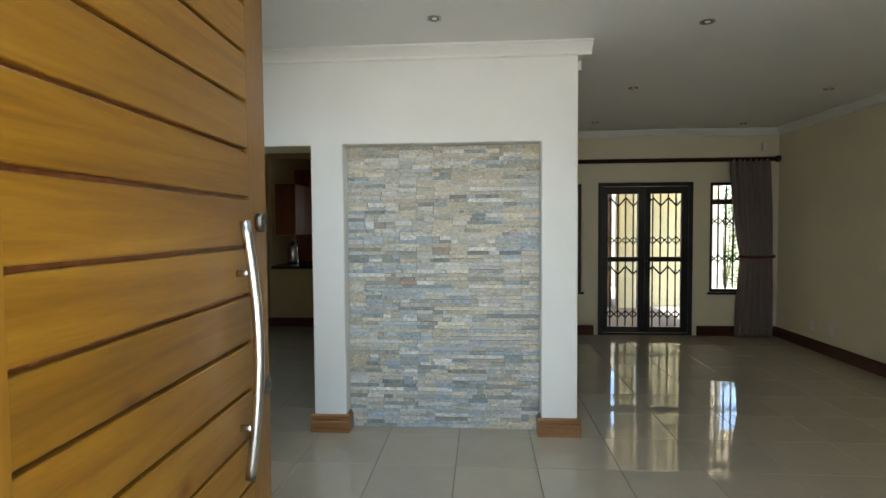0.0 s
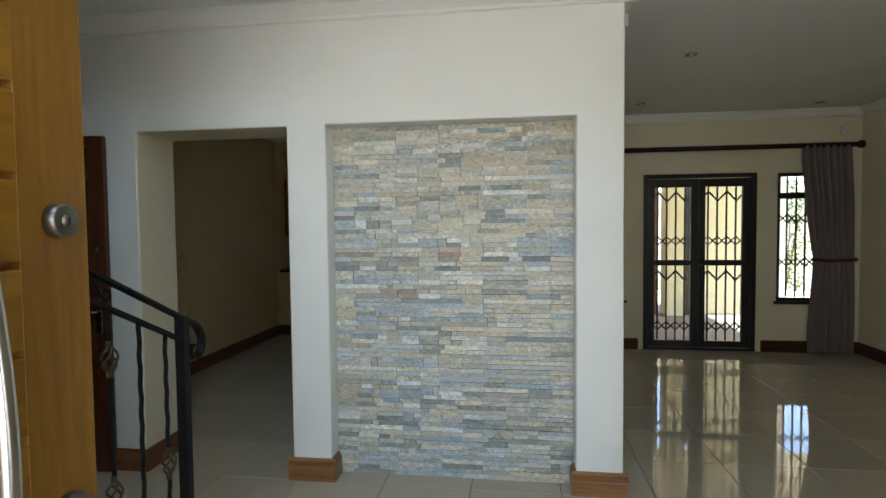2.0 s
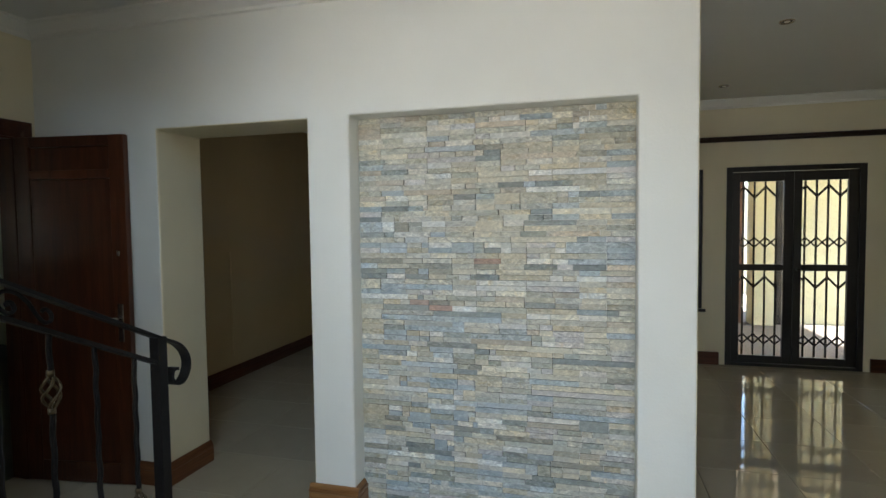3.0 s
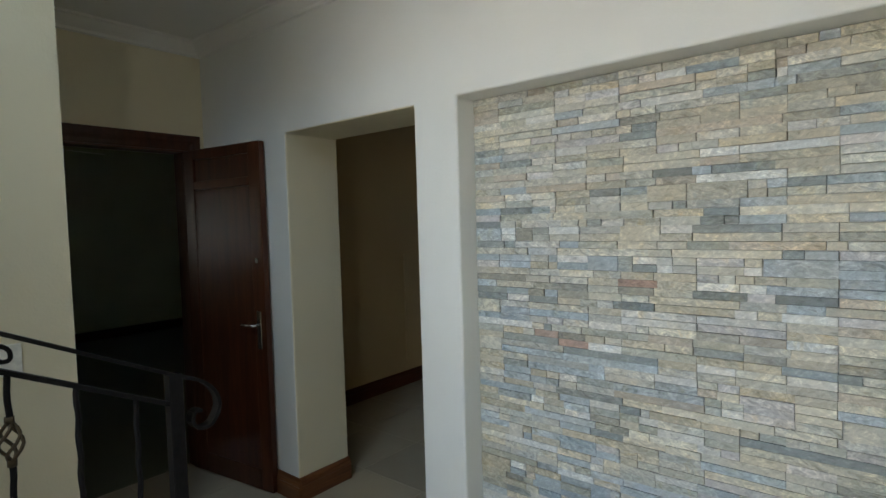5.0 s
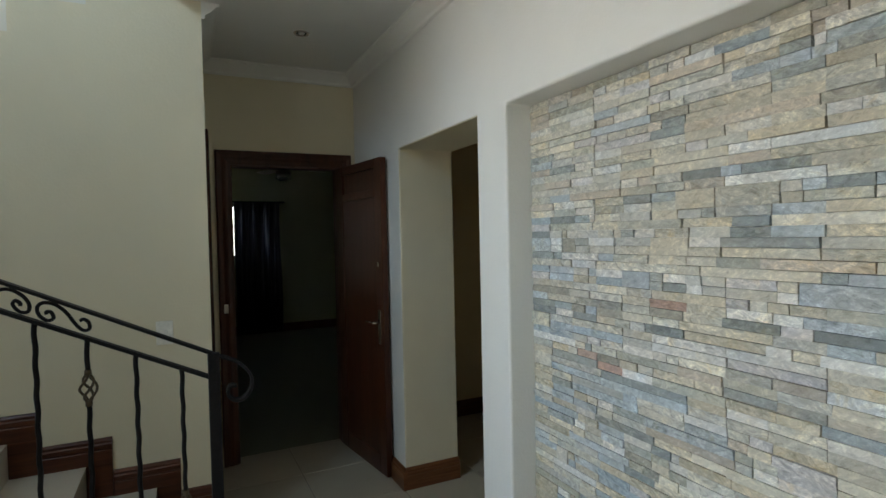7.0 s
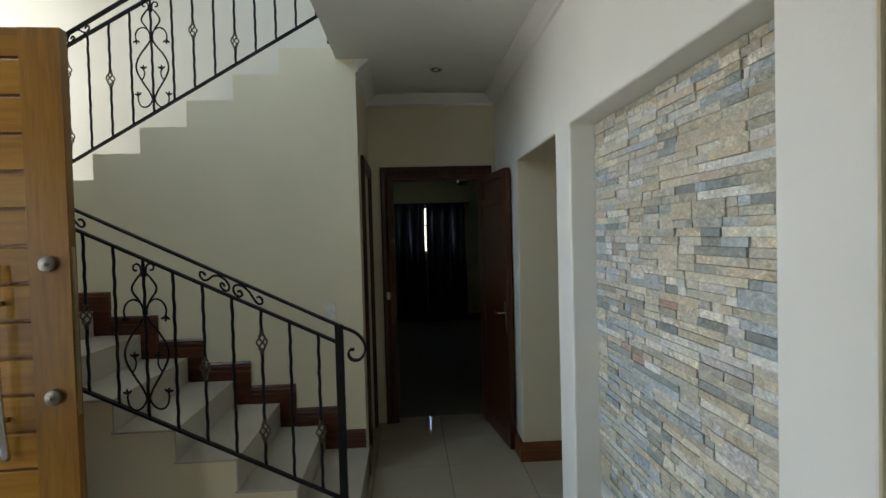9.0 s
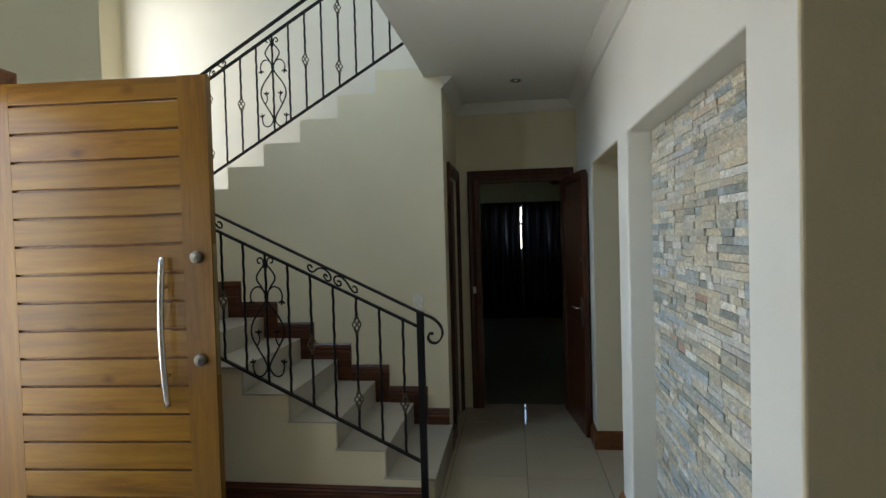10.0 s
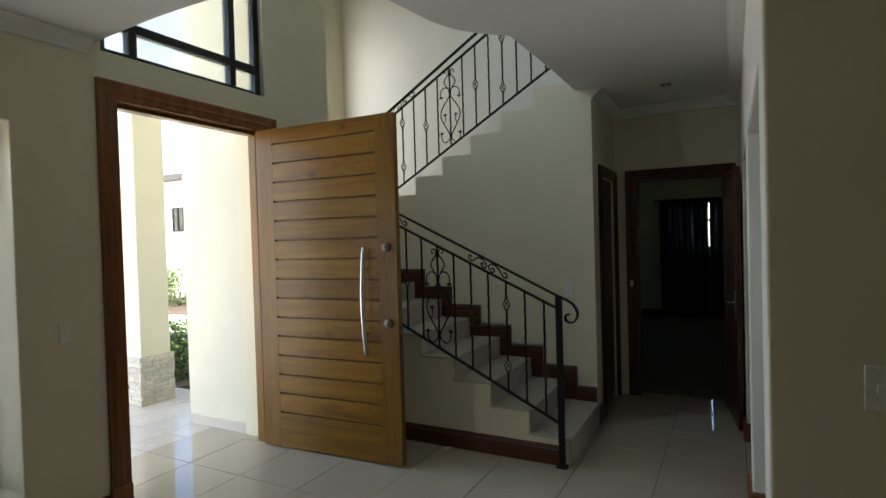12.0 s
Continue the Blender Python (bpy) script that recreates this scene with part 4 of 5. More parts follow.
def curtain_rail():
    r = thing("curtain_rail", "dark wooden curtain pole across the end wall", "curtain pole", (2.5, YL - 0.09, 2.34))
    bm = bmesh.new()
    tube(bm, [(0.95, YL - 0.09, 2.315), (3.78, YL - 0.09, 2.315)], 0.028, 12)
    part("pole", bm, POLE_WOOD, r, "", True)
    bm = bmesh.new()
    tube(bm, [(3.78, YL - 0.09, 2.315), (3.80, YL - 0.09, 2.315), (3.81, YL - 0.09, 2.315), (3.85, YL - 0.09, 2.315), (3.86, YL - 0.09, 2.315)], [0.022, 0.03, 0.042, 0.042, 0.02], 14)
    part("finial", bm, POLE_WOOD, r, "", True)
    for x in (1.1, 2.3, 3.72):
        bm = bmesh.new()
        box(bm, x - 0.012, x + 0.012, YL - 0.09, YL, 2.305, 2.322, 0.002)
        part("bracket", bm, POLE_WOOD, r)


def curtain():
    c = thing("curtain", "taupe cloth curtain gathered by a tieback", "curtain", (3.55, YL - 0.09, 0.0))
    bm = bmesh.new()
    rows = []
    nz, nx = 40, 90
    for j in range(nz + 1):
        z = 0.015 + 2.295 * j / nz
        pinch = math.exp(-((z - 1.06) / 0.42) ** 2)
        top = max(0.0, (z - 1.06) / 1.25)
        xl = 3.37 - 0.15 * min(1.0, top * 1.15) ** 0.8 if z > 1.06 else 3.37 - 0.05 * min(1.0, (1.06 - z) / 0.8)
        xr = 3.80 - 0.06 * top - 0.02 * pinch
        amp = 0.034 * (1 - 0.45 * pinch)
        row = []
        for i in range(nx + 1):
            u = i / nx
            fold = math.sin(u * 2 * math.pi * 7.5 + 0.5 * math.sin(z * 2.1 + u * 5)) + 0.35 * math.sin(u * 31 + z * 1.3)
            row.append(bm.verts.new((xl + (xr - xl) * u, YL - 0.10 + amp * fold, z)))
        rows.append(row)
    for a, b in zip(rows, rows[1:]):
        for i in range(nx):
            bm.faces.new((a[i], a[i + 1], b[i + 1], b[i]))
    cl = part("cloth", bm, CURTAIN, c, "", True)
    s = cl.modifiers.new("thick", "SOLIDIFY")
    s.thickness = 0.004
    bm = bmesh.new()
    pts = [(3.58 + 0.215 * math.cos(radians(a)), YL - 0.10 + 0.055 * math.sin(radians(a)), 1.06 + 0.012 * math.sin(radians(a))) for a in range(-200, 25, 15)]
    for p, q in zip(pts, pts[1:]):
        tube(bm, [p, q], 0.022, 6)
    part("tieback", bm, SKIRT_DARK, c, "dark tieback", True)


curtain_rail()
curtain()


# ---- ceiling spots, switches ----
def downlight(x, y):
    d = thing("downlight", "small round recessed ceiling spot, unlit", "ceiling light", (x, y, CEIL), "ceiling spots")
    bm = bmesh.new()
    n = 24
    prof = [(0.030, -0.001), (0.034, -0.006), (0.043, -0.006), (0.046, 0.0)]
    rings = [[bm.verts.new((x + r * math.cos(2 * math.pi * k / n), y + r * math.sin(2 * math.pi * k / n), CEIL + z)) for k in range(n)] for r, z in prof]
    for a, b in zip(rings, rings[1:]):
        for k in range(n):
            bm.faces.new((a[k], a[(k + 1) % n], b[(k + 1) % n], b[k]))
    part("ring", bm, STEEL, d, "steel ring", True)
    bm = bmesh.new()
    bmesh.ops.create_circle(bm, cap_ends=True, radius=0.031, segments=24, matrix=Matrix.Translation((x, y, CEIL - 0.0015)))
    part("recess", bm, DARK, d)
    bm = bmesh.new()
    bmesh.ops.create_uvsphere(bm, u_segments=12, v_segments=6, radius=0.018, matrix=Matrix.Translation((x, y, CEIL - 0.002)) @ Matrix.Diagonal((1, 1, 0.35, 1)))
    part("lamp", bm, PLASTIC, d, "", True)


for x, y in ((-0.25, 3.40), (1.41, 3.60), (1.40, 5.20), (3.22, 5.42), (1.40, 6.85), (3.25, 7.12), (-2.29, 3.40)):
    downlight(x, y)


def wall_plate(at, axis, label, rockers=1, w=0.075, h=0.115, name="light_switch", cat="switch"):
    """A plate on a wall; axis is the outward normal."""
    s = thing(name, label, cat, at)
    n = Vector(axis)
    u = Vector((0, 0, 1)).cross(n)
    m = Matrix.Translation(at) @ Matrix((u, n, (0, 0, 1))).transposed().to_4x4()
    bm = bmesh.new()
    box(bm, -w / 2, w / 2, 0, 0.009, -h / 2, h / 2, 0.003)
    bm.transform(m)
    part("plate", bm, PLASTIC, s)
    for k in range(rockers):
        z = (k - (rockers - 1) / 2) * 0.03
        bm = bmesh.new()
        box(bm, -0.013, 0.013, 0.009, 0.013, z - 0.011, z + 0.011, 0.002)
        bm.transform(m)
        part("rocker", bm, PLASTIC, s)


wall_plate((0.69, 4.165, 1.14), (1, 0, 0), "white plastic light switch on the wall's end")
wall_plate((XS, 2.65, 1.09), (1, 0, 0), "white plastic light switch above the stairs")
wall_plate((0.78, YF, 1.10), (0, 1, 0), "white plastic light switch beside the entrance", 1, 0.045, 0.11)
wall_plate((XR, 6.36, 0.30), (-1, 0, 0), "white plastic wall socket above the skirting", 1, 0.12, 0.115, "wall_socket", "socket")
wall_plate((XR, 6.71, 0.28), (-1, 0, 0), "white plastic wall socket above the skirting", 1, 0.12, 0.115, "wall_socket", "socket")


def small_things():
    a = thing("alarm_sensor", "small white alarm sensor high on the end wall", "sensor", (3.69, YL, 2.48))
    bm = bmesh.new()
    box(bm, 3.66, 3.72, YL - 0.04, YL, 2.43, 2.53, 0.012)
    part("body", bm, PLASTIC, a)
    t = thing("cable_cover", "narrow painted cable cover on the dining room wall", "cable cover", (-3.15, 5.91, 0.24))
    bm = bmesh.new()
    box(bm, -3.15, -3.135, 5.895, 5.925, 0.24, 1.25, 0.003)
    part("strip", bm, TAN_WALL, t)
    p = thing("paper_scrap", "crumpled scrap of white paper on the floor", "paper", (-1.10, 1.98, 0.0))
    bm = bmesh.new()
    rnd = random.Random(4)
    grid = [[bm.verts.new((-1.13 + 0.012 * i, 1.95 + 0.014 * k, 0.003 + rnd.uniform(0, 0.014))) for i in range(5)] for k in range(5)]
    for k in range(4):
        for i in range(4):
            bm.faces.new((grid[k][i], grid[k][i + 1], grid[k + 1][i + 1], grid[k + 1][i]))
    bmesh.ops.solidify(bm, geom=bm.faces[:], thickness=0.0008)
    part("sheet", bm, PLASTIC, p)


small_things()


# ---- kitchen behind the hatch ----
def kitchen():
    c = thing("hatch_counter", "dark polished counter in the serving hatch", "counter", (-2.1, 8.08, 0.86))
    bm = bmesh.new()
    box(bm, -3.10, -1.1, 7.95, 8.22, 0.86, 0.90, 0.005)
    part("slab", bm, COUNTER, c)
    for k in range(4):
        x = -3.12 + 0.62 * k
        b = thing("base_cabinet", "reddish wooden kitchen base cabinet", "cabinet", (x + 0.3, 10.9, 0), "kitchen base cabinets")
        bm = bmesh.new()
        box(bm, x, x + 0.61, 10.62, 11.2, 0, 0.86, 0.003)
        part("body", bm, CABINET, b)
        if k > 1:
            continue
        w = thing("wall_cabinet", "reddish wooden kitchen wall cabinet", "cabinet", (x + 0.3, 11.0, 1.42), "kitchen wall cabinets")
        bm = bmesh.new()
        box(bm, x, x + 0.61, 10.86, 11.2, 1.42, 2.15, 0.003)
        part("body", bm, CABINET, w)
        bm = bmesh.new()
        box(bm, x + 0.004, x + 0.606, 10.838, 10.86, 1.424, 2.146, 0.003)
        d = part("door", bm, CABINET, w)
        bm = bmesh.new()
        tube(bm, [(x + 0.55, 10.82, 1.5), (x + 0.55, 10.82, 1.62)], 0.006, 8)
        part("handle", bm, STEEL, d, "", True)
    w = thing("wall_cabinet", "reddish wooden kitchen wall cabinet beside the hatch", "cabinet", (-3.0, 9.3, 1.35), "kitchen wall cabinets")
    bm = bmesh.new()
    box(bm, -3.15, -2.83, 8.22, 9.14, 1.36, 2.14, 0.003)
    part("body", bm, CABINET, w)
    for k in range(2):
        bm = bmesh.new()
        box(bm, -2.83, -2.81, 8.223 + 0.46 * k, 8.677 + 0.46 * k, 1.363, 2.137, 0.003)
        part("door", bm, CABINET, w)
    b = thing("base_cabinet", "reddish wooden kitchen base cabinet beside the hatch", "cabinet", (-2.9, 9.4, 0), "kitchen base cabinets")
    bm = bmesh.new()
    box(bm, -3.15, -2.57, 8.3, 10.6, 0, 0.86, 0.003)
    part("body", bm, CABINET, b)
    t = thing("worktop", "dark polished kitchen worktop", "worktop", (-2.9, 9.4, 0.86))
    bm = bmesh.new()
    box(bm, -3.15, -2.55, 8.28, 11.2, 0.86, 0.90, 0.005)
    box(bm, -2.55, -0.64, 10.60, 11.2, 0.86, 0.90, 0.005)
    part("slab", bm, COUNTER, t)
    c = thing("tall_cabinet", "tall dark reddish wooden kitchen cupboard", "cabinet", (-2.85, 9.9, 0.9))
    bm = bmesh.new()
    box(bm, -3.15, -2.60, 9.18, 10.58, 0.90, 2.45, 0.003)
    part("body", bm, CABINET, c)
    for k in range(2):
        bm = bmesh.new()
        box(bm, -2.60, -2.58, 9.185 + 0.70 * k, 9.875 + 0.70 * k, 0.91, 2.44, 0.003)
        part("door", bm, CABINET, c)
    a = thing("kettle", "pale glass and plastic kitchen appliance on the counter", "appliance", (-2.96, 8.5, 0.90))
    bm = bmesh.new()
    tube(bm, [(-2.96, 8.5, 0.90), (-2.96, 8.5, 0.92), (-2.96, 8.5, 1.12), (-2.96, 8.5, 1.22), (-2.96, 8.5, 1.25)], [0.085, 0.09, 0.085, 0.07, 0.02], 20)
    part("body", bm, STEEL, a, "", True)
    bm = bmesh.new()
    tube(bm, [(-2.96, 8.5, 1.25), (-2.96, 8.5, 1.29)], [0.018, 0.022], 12)
    part("knob", bm, COUNTER, a, "", True)


kitchen()


# ---- back room: window with dark curtains, ceiling fan ----
def back_room():
    w = thing("window_4", "far window almost covered by dark curtains", "window", (-8.4, 3.55, 0.9), "", "structure")
    for b in ((2.9, 2.95, 1.22, 2.1), (4.15, 4.2, 1.22, 2.1), (3.42, 3.48, 1.22, 2.1), (2.95, 3.42, 1.22, 1.27), (3.48, 4.15, 1.22, 1.27), (2.95, 3.42, 2.05, 2.1), (3.48, 4.15, 2.05, 2.1), (2.95, 3.42, 1.72, 1.76), (3.48, 4.15, 1.72, 1.76)):
        bm = bmesh.new()
        box(bm, -8.43, -8.38, b[0], b[1], b[2], b[3], 0.003)
        part("window_frame", bm, BRONZE, w)
    r = thing("curtain_rail", "thin dark curtain pole in the back room", "curtain pole", (-8.2, 3.55, 2.1))
    bm = bmesh.new()
    tube(bm, [(-8.22, 2.6, 2.12), (-8.22, 4.3, 2.12)], 0.012, 8)
    part("pole", bm, IRON, r, "", True)
    for y0, y1 in ((2.70, 3.498), (3.517, 4.22)):
        c = thing("curtain", "long dark satin curtain in the back room", "curtain", (-8.2, (y0 + y1) / 2, 0.02), "back room curtains")
        bm = bmesh.new()
        rows = []
        for j in range(13):
            z = 0.03 + 2.08 * j / 12
            rows.append([bm.verts.new((-8.2 + 0.035 * math.sin(i * 0.9) + 0.012 * math.sin(i * 2.3 + z * 2), y0 + (y1 - y0) * i / 60 + 0.01 * math.sin(z * 3), z)) for i in range(61)])
        for a, b in zip(rows, rows[1:]):
            for i in range(60):
                bm.faces.new((a[i], a[i + 1], b[i + 1], b[i]))
        cl = part("cloth", bm, SATIN, c, "", True)
        s = cl.modifiers.new("thick", "SOLIDIFY")
        s.thickness = 0.003
    f = thing("ceiling_fan", "ceiling fan with pale blades in the back room", "fan", (-6.5, 4.0, CEIL))
    bm = bmesh.new()
    tube(bm, [(-6.5, 4.0, CEIL), (-6.5, 4.0, CEIL - 0.30)], 0.014, 10)
    part("rod", bm, STEEL, f, "", True)
    bm = bmesh.new()
    tube(bm, [(-6.5, 4.0, CEIL - 0.28), (-6.5, 4.0, CEIL - 0.30), (-6.5, 4.0, CEIL - 0.40), (-6.5, 4.0, CEIL - 0.43)], [0.05, 0.10, 0.10, 0.05], 20)
    part("motor", bm, STEEL, f, "", True)
    for k in range(4):
        bm = bmesh.new()
        box(bm, 0.10, 0.62, -0.065, 0.065, -0.004, 0.004, 0.003)
        bm.transform(Matrix.Translation((-6.5, 4.0, CEIL - 0.27)) @ Matrix.Rotation(radians(20 + 90 * k), 4, "Z") @ Matrix.Rotation(radians(10), 4, "X"))
        part("blade", bm, PLASTIC, f)


back_room()


# ---- outside ----
def outside():
    setting("ground", [(-60, 60, -80, -0.9, -0.30, -0.12)], CONCRETE, "pale concrete driveway in the sun", "ground")
    setting("patio_ground", [(-40, 60, 7.76, 60, -0.30, -0.06)], plain("patio_paving", (0.40, 0.36, 0.30), 0.8, 0.0, 0.12, 3.0, 0.2), "pale paved patio behind the house", "ground")
    setting("porch_slab", [(-1.47, 3.2, -1.75, 0.32, -0.3, -0.012)], GROUT, "porch slab under the tiles", "floor")
    setting("porch_wing_wall", [(-1.47, -0.735, -0.37, 0.32, -0.1, 4.9)], OUTSIDE, "cream plastered wing wall beside the entrance", "wall")
    # slab and its added side piece run far out to keep sun off the porch
    setting("porch_roof", [(-1.9, 7.0, -1.9, 0.32, 4.9, 5.1), (4.1, 7.0, 0.32, 1.2, 4.9, 5.1)], OUTSIDE, "plain plastered porch roof slab, stretched sideways out of sight to block sun", "roof")
    setting("porch_skirting", [(-0.735, -0.727, -0.37, 0.52, 0.0, 0.085), (-1.47, -0.735, -0.378, -0.37, 0.0, 0.085)], PORCH_TILE, "tile skirting along the wing wall", "skirting board")
    p = thing("porch_pillar", "cream plastered porch pillar with a stone-clad base", "pillar", (-1.03, -1.42, 0))
    bm = bmesh.new()
    box(bm, -1.19, -0.87, -1.58, -1.26, 0.0, 4.9, 0.01)
    part("shaft", bm, OUTSIDE, p)
    rnd = random.Random(5)
    z = 0.0
    while z < 0.47:
        h = rnd.choice((0.034, 0.042, 0.05))
        for side in range(2):
            u = 0.0
            while u < 0.36:
                w = min(rnd.uniform(0.11, 0.26), 0.37 - u)
                o = rnd.uniform(0.018, 0.032)
                bm = bmesh.new()
                if side == 0:
                    box(bm, -0.87, -0.87 + o, -1.60 + u + 0.002, -1.60 + u + w - 0.002, z + 0.001, z + h - 0.001, 0.003)
                else:
                    box(bm, -1.21 + u + 0.002, -1.21 + u + w - 0.002, -1.26, -1.26 + o, z + 0.001, z + h - 0.001, 0.003)
                part("stone", bm, STONE_PILLAR, p)
                u += w
        z += h
    # porch tiles
    fl = thing("porch_floor", "pale glazed porch floor tiles", "floor", (0, 0, 0), "", "structure")
    me = None
    for i in range(-4, 9):
        for j in range(-6, 1):
            x, y = -0.138 + 0.33 * i, 0.32 + 0.33 * (j - 1)
            if x + 0.33 > 3.2 or x < -1.5 or y < -1.78 or (x < -0.87 and y > -0.5):
                continue
            if me is None:
                bm = bmesh.new()
                box(bm, 0.002, 0.328, 0.002, 0.328, -0.010, 0.0, 0.0015)
                ob = part("tile", bm, PORCH_TILE, fl)
                me = ob.data
            else:
                ob = new("tile", me)
                ob.parent = fl
            ob.location = (x, y, -0.002)


def bush(name, label, x, y, z, rx, ry, h, n, seed):
    b = thing(name, label, "shrub", (x, y, z))
    rnd = random.Random(seed)
    bm = bmesh.new()
    for k in range(7):
        a = rnd.uniform(0, 6.28)
        tube(bm, [(x, y, z), (x + rx * 0.4 * math.cos(a), y + ry * 0.4 * math.sin(a), z + h * 0.5), (x + rx * 0.7 * math.cos(a), y + ry * 0.7 * math.sin(a), z + h * 0.85)], [0.018, 0.011, 0.005], 5)
    part("stems", bm, SOIL, b)
    verts, faces = [], []
    for k in range(n):
        a, u, v = rnd.uniform(0, 6.28), rnd.random() ** 0.4, rnd.uniform(0.05, 1)
        swell = (0.7 + 0.3 * math.sin(v * 3.0)) * (0.8 + 0.25 * math.sin(a * 3 + seed))
        c = Vector((x + rx * u * swell * math.cos(a), y + ry * u * swell * math.sin(a), z + h * v))
        q = Euler((rnd.uniform(-1, 1), rnd.uniform(-1, 1), rnd.uniform(0, 6.28))).to_matrix()
        s = rnd.uniform(0.025, 0.05)
        base = len(verts)
        for lx, ly, lz in ((-1, 0, 0), (0, 0.45, 0.12), (1, 0, 0), (0, -0.45, 0.12)):
            verts.append(c + q @ Vector((lx * s, ly * s, lz * s)))
        faces.append((base, base + 1, base + 2, base + 3))
    me = bpy.data.meshes.new("leaves")
    me.from_pydata([v - b.location for v in verts], [], faces)
    me.materials.append(LEAF)
    lv = new("leaves", me)
    lv.parent = b
    tagged(lv, "", "", "", "stuff")


def neighbour():
    h = thing("house", "pale two-storey neighbouring house with a dark roof edge", "house", (-10, -12, -0.12))
    bm = bmesh.new()
    box(bm, -13, -10, -16, -8.5, -0.12, 3.85)
    part("wall", bm, OUTSIDE, h)
    bm = bmesh.new()
    prof = [(-16.5, 3.82), (-8.0, 3.82), (-8.0, 4.0), (-16.5, 4.0)]
    extrude(bm, prof, -13.4, -9.6, lambda u, v, w: (w, u, v))
    part("roof", bm, ROOF, h)
    for y, z in ((-13.4, 2.05), (-11.1, 2.05)):
        bm = bmesh.new()
        box(bm, -10.0, -9.97, y, y + 0.6, z, z + 0.85)
        w = part("window", bm, DARK, h)
        for a, b, c, d in ((0, 0.6, 0, 0.05), (0, 0.6, 0.80, 0.85), (0, 0.05, 0.05, 0.80), (0.55, 0.6, 0.05, 0.80), (0.28, 0.32, 0.05, 0.80)):
            bm = bmesh.new()
            box(bm, -9.97, -9.93, y + a, y + b, z + c, z + d, 0.004)
            part("frame", bm, BRONZE, w)
        for k in range(2):
            bm = bmesh.new()
            box(bm, -9.965, -9.955, y + 0.05 + 0.27 * k, y + 0.28 + 0.27 * k, z + 0.05, z + 0.80)
            part("pane", bm, GLASS, w)
    g = thing("flower_bed", "soil bed along the driveway", "flower bed", (-2.0, -2.6, -0.12))
    bm = bmesh.new()
    box(bm, -3.2, -1.25, -3.3, -1.7, -0.12, -0.04, 0.02)
    part("soil", bm, SOIL, g)
    g = thing("flower_bed", "soil bed in front of the neighbouring house", "flower bed", (-7.0, -9.0, -0.12))
    bm = bmesh.new()
    box(bm, -8.6, -6.2, -11.6, -7.5, -0.12, -0.05, 0.02)
    part("soil", bm, SOIL, g)


outside()
neighbour()
bush("shrub", "green leafy shrub at the garden wall", 5.7, 13.2, -0.06, 0.6, 0.5, 2.4, 2500, 7)
bush("shrub", "low green leafy shrub in the bed", -1.75, -2.15, -0.05, 0.4, 0.4, 0.55, 1500, 1)
bush("shrub", "low green leafy shrub in the bed", -2.4, -2.6, -0.05, 0.5, 0.45, 0.6, 1500, 2)
bush("shrub", "green leafy shrub across the driveway", -7.2, -9.4, -0.06, 0.9, 1.2, 1.0, 2500, 3)
bush("shrub", "green leafy shrub across the driveway", -7.4, -10.7, -0.06, 0.8, 0.9, 0.9, 2000, 4)


def patio():
    cream = plaster("patio_plaster", (0.66, 0.62, 0.40), 0.85, 0.08, 0.5)
    setting("patio_wall", [(3.02, 3.92, 10.2, 10.4, -0.06, 2.75)], cream, "pale yellow plastered patio wall in the shade", "wall")
    setting("garden_wall", [(-2.0, 12.0, 14.0, 14.2, -0.06, 2.2)], OUTSIDE, "pale garden wall in the sun", "wall")
    # roof is out of view, sized to hold the sun off the patio
    setting("patio_roof", [(-2.0, 5.6, 7.76, 11.5, 2.75, 2.95)], OUTSIDE, "plain unseen patio roof slab that shades the patio", "roof")
    for x0, x1, y0, y1, label in ((2.46, 2.76, 9.98, 10.28, "cream plastered patio pillar"), (4.16, 4.34, 10.2, 10.38, "slim grey-white patio pillar")):
        p = thing("patio_pillar", label, "pillar", ((x0 + x1) / 2, (y0 + y1) / 2, -0.06))
        bm = bmesh.new()
        box(bm, x0, x1, y0, y1, -0.06, 2.75, 0.01)
        part("shaft", bm, cream if x0 < 3 else WHITE_WALL, p)
    d = thing("patio_door", "dark-framed open patio door leaf", "door", (2.84, 10.1, -0.06))
    for b in ((2.80, 2.87, 10.08, 10.12, -0.05, 2.15), (2.80, 2.87, 10.70, 10.74, -0.05, 2.15)):
        bm = bmesh.new()
        box(bm, *b, 0.003)
        part("stile", bm, BRONZE, d)
    for z0, z1 in ((-0.05, 0.05), (2.08, 2.15)):
        bm = bmesh.new()
        box(bm, 2.81, 2.86, 10.12, 10.70, z0, z1, 0.003)
        part("rail", bm, BRONZE, d)
    setting("patio_brick_wall", [(1.9, 2.36, 10.1, 10.3, -0.06, 2.2)], plain("red_brick_plaster", (0.20, 0.115, 0.085), 0.8), "reddish brown patio side wall", "wall")


patio()


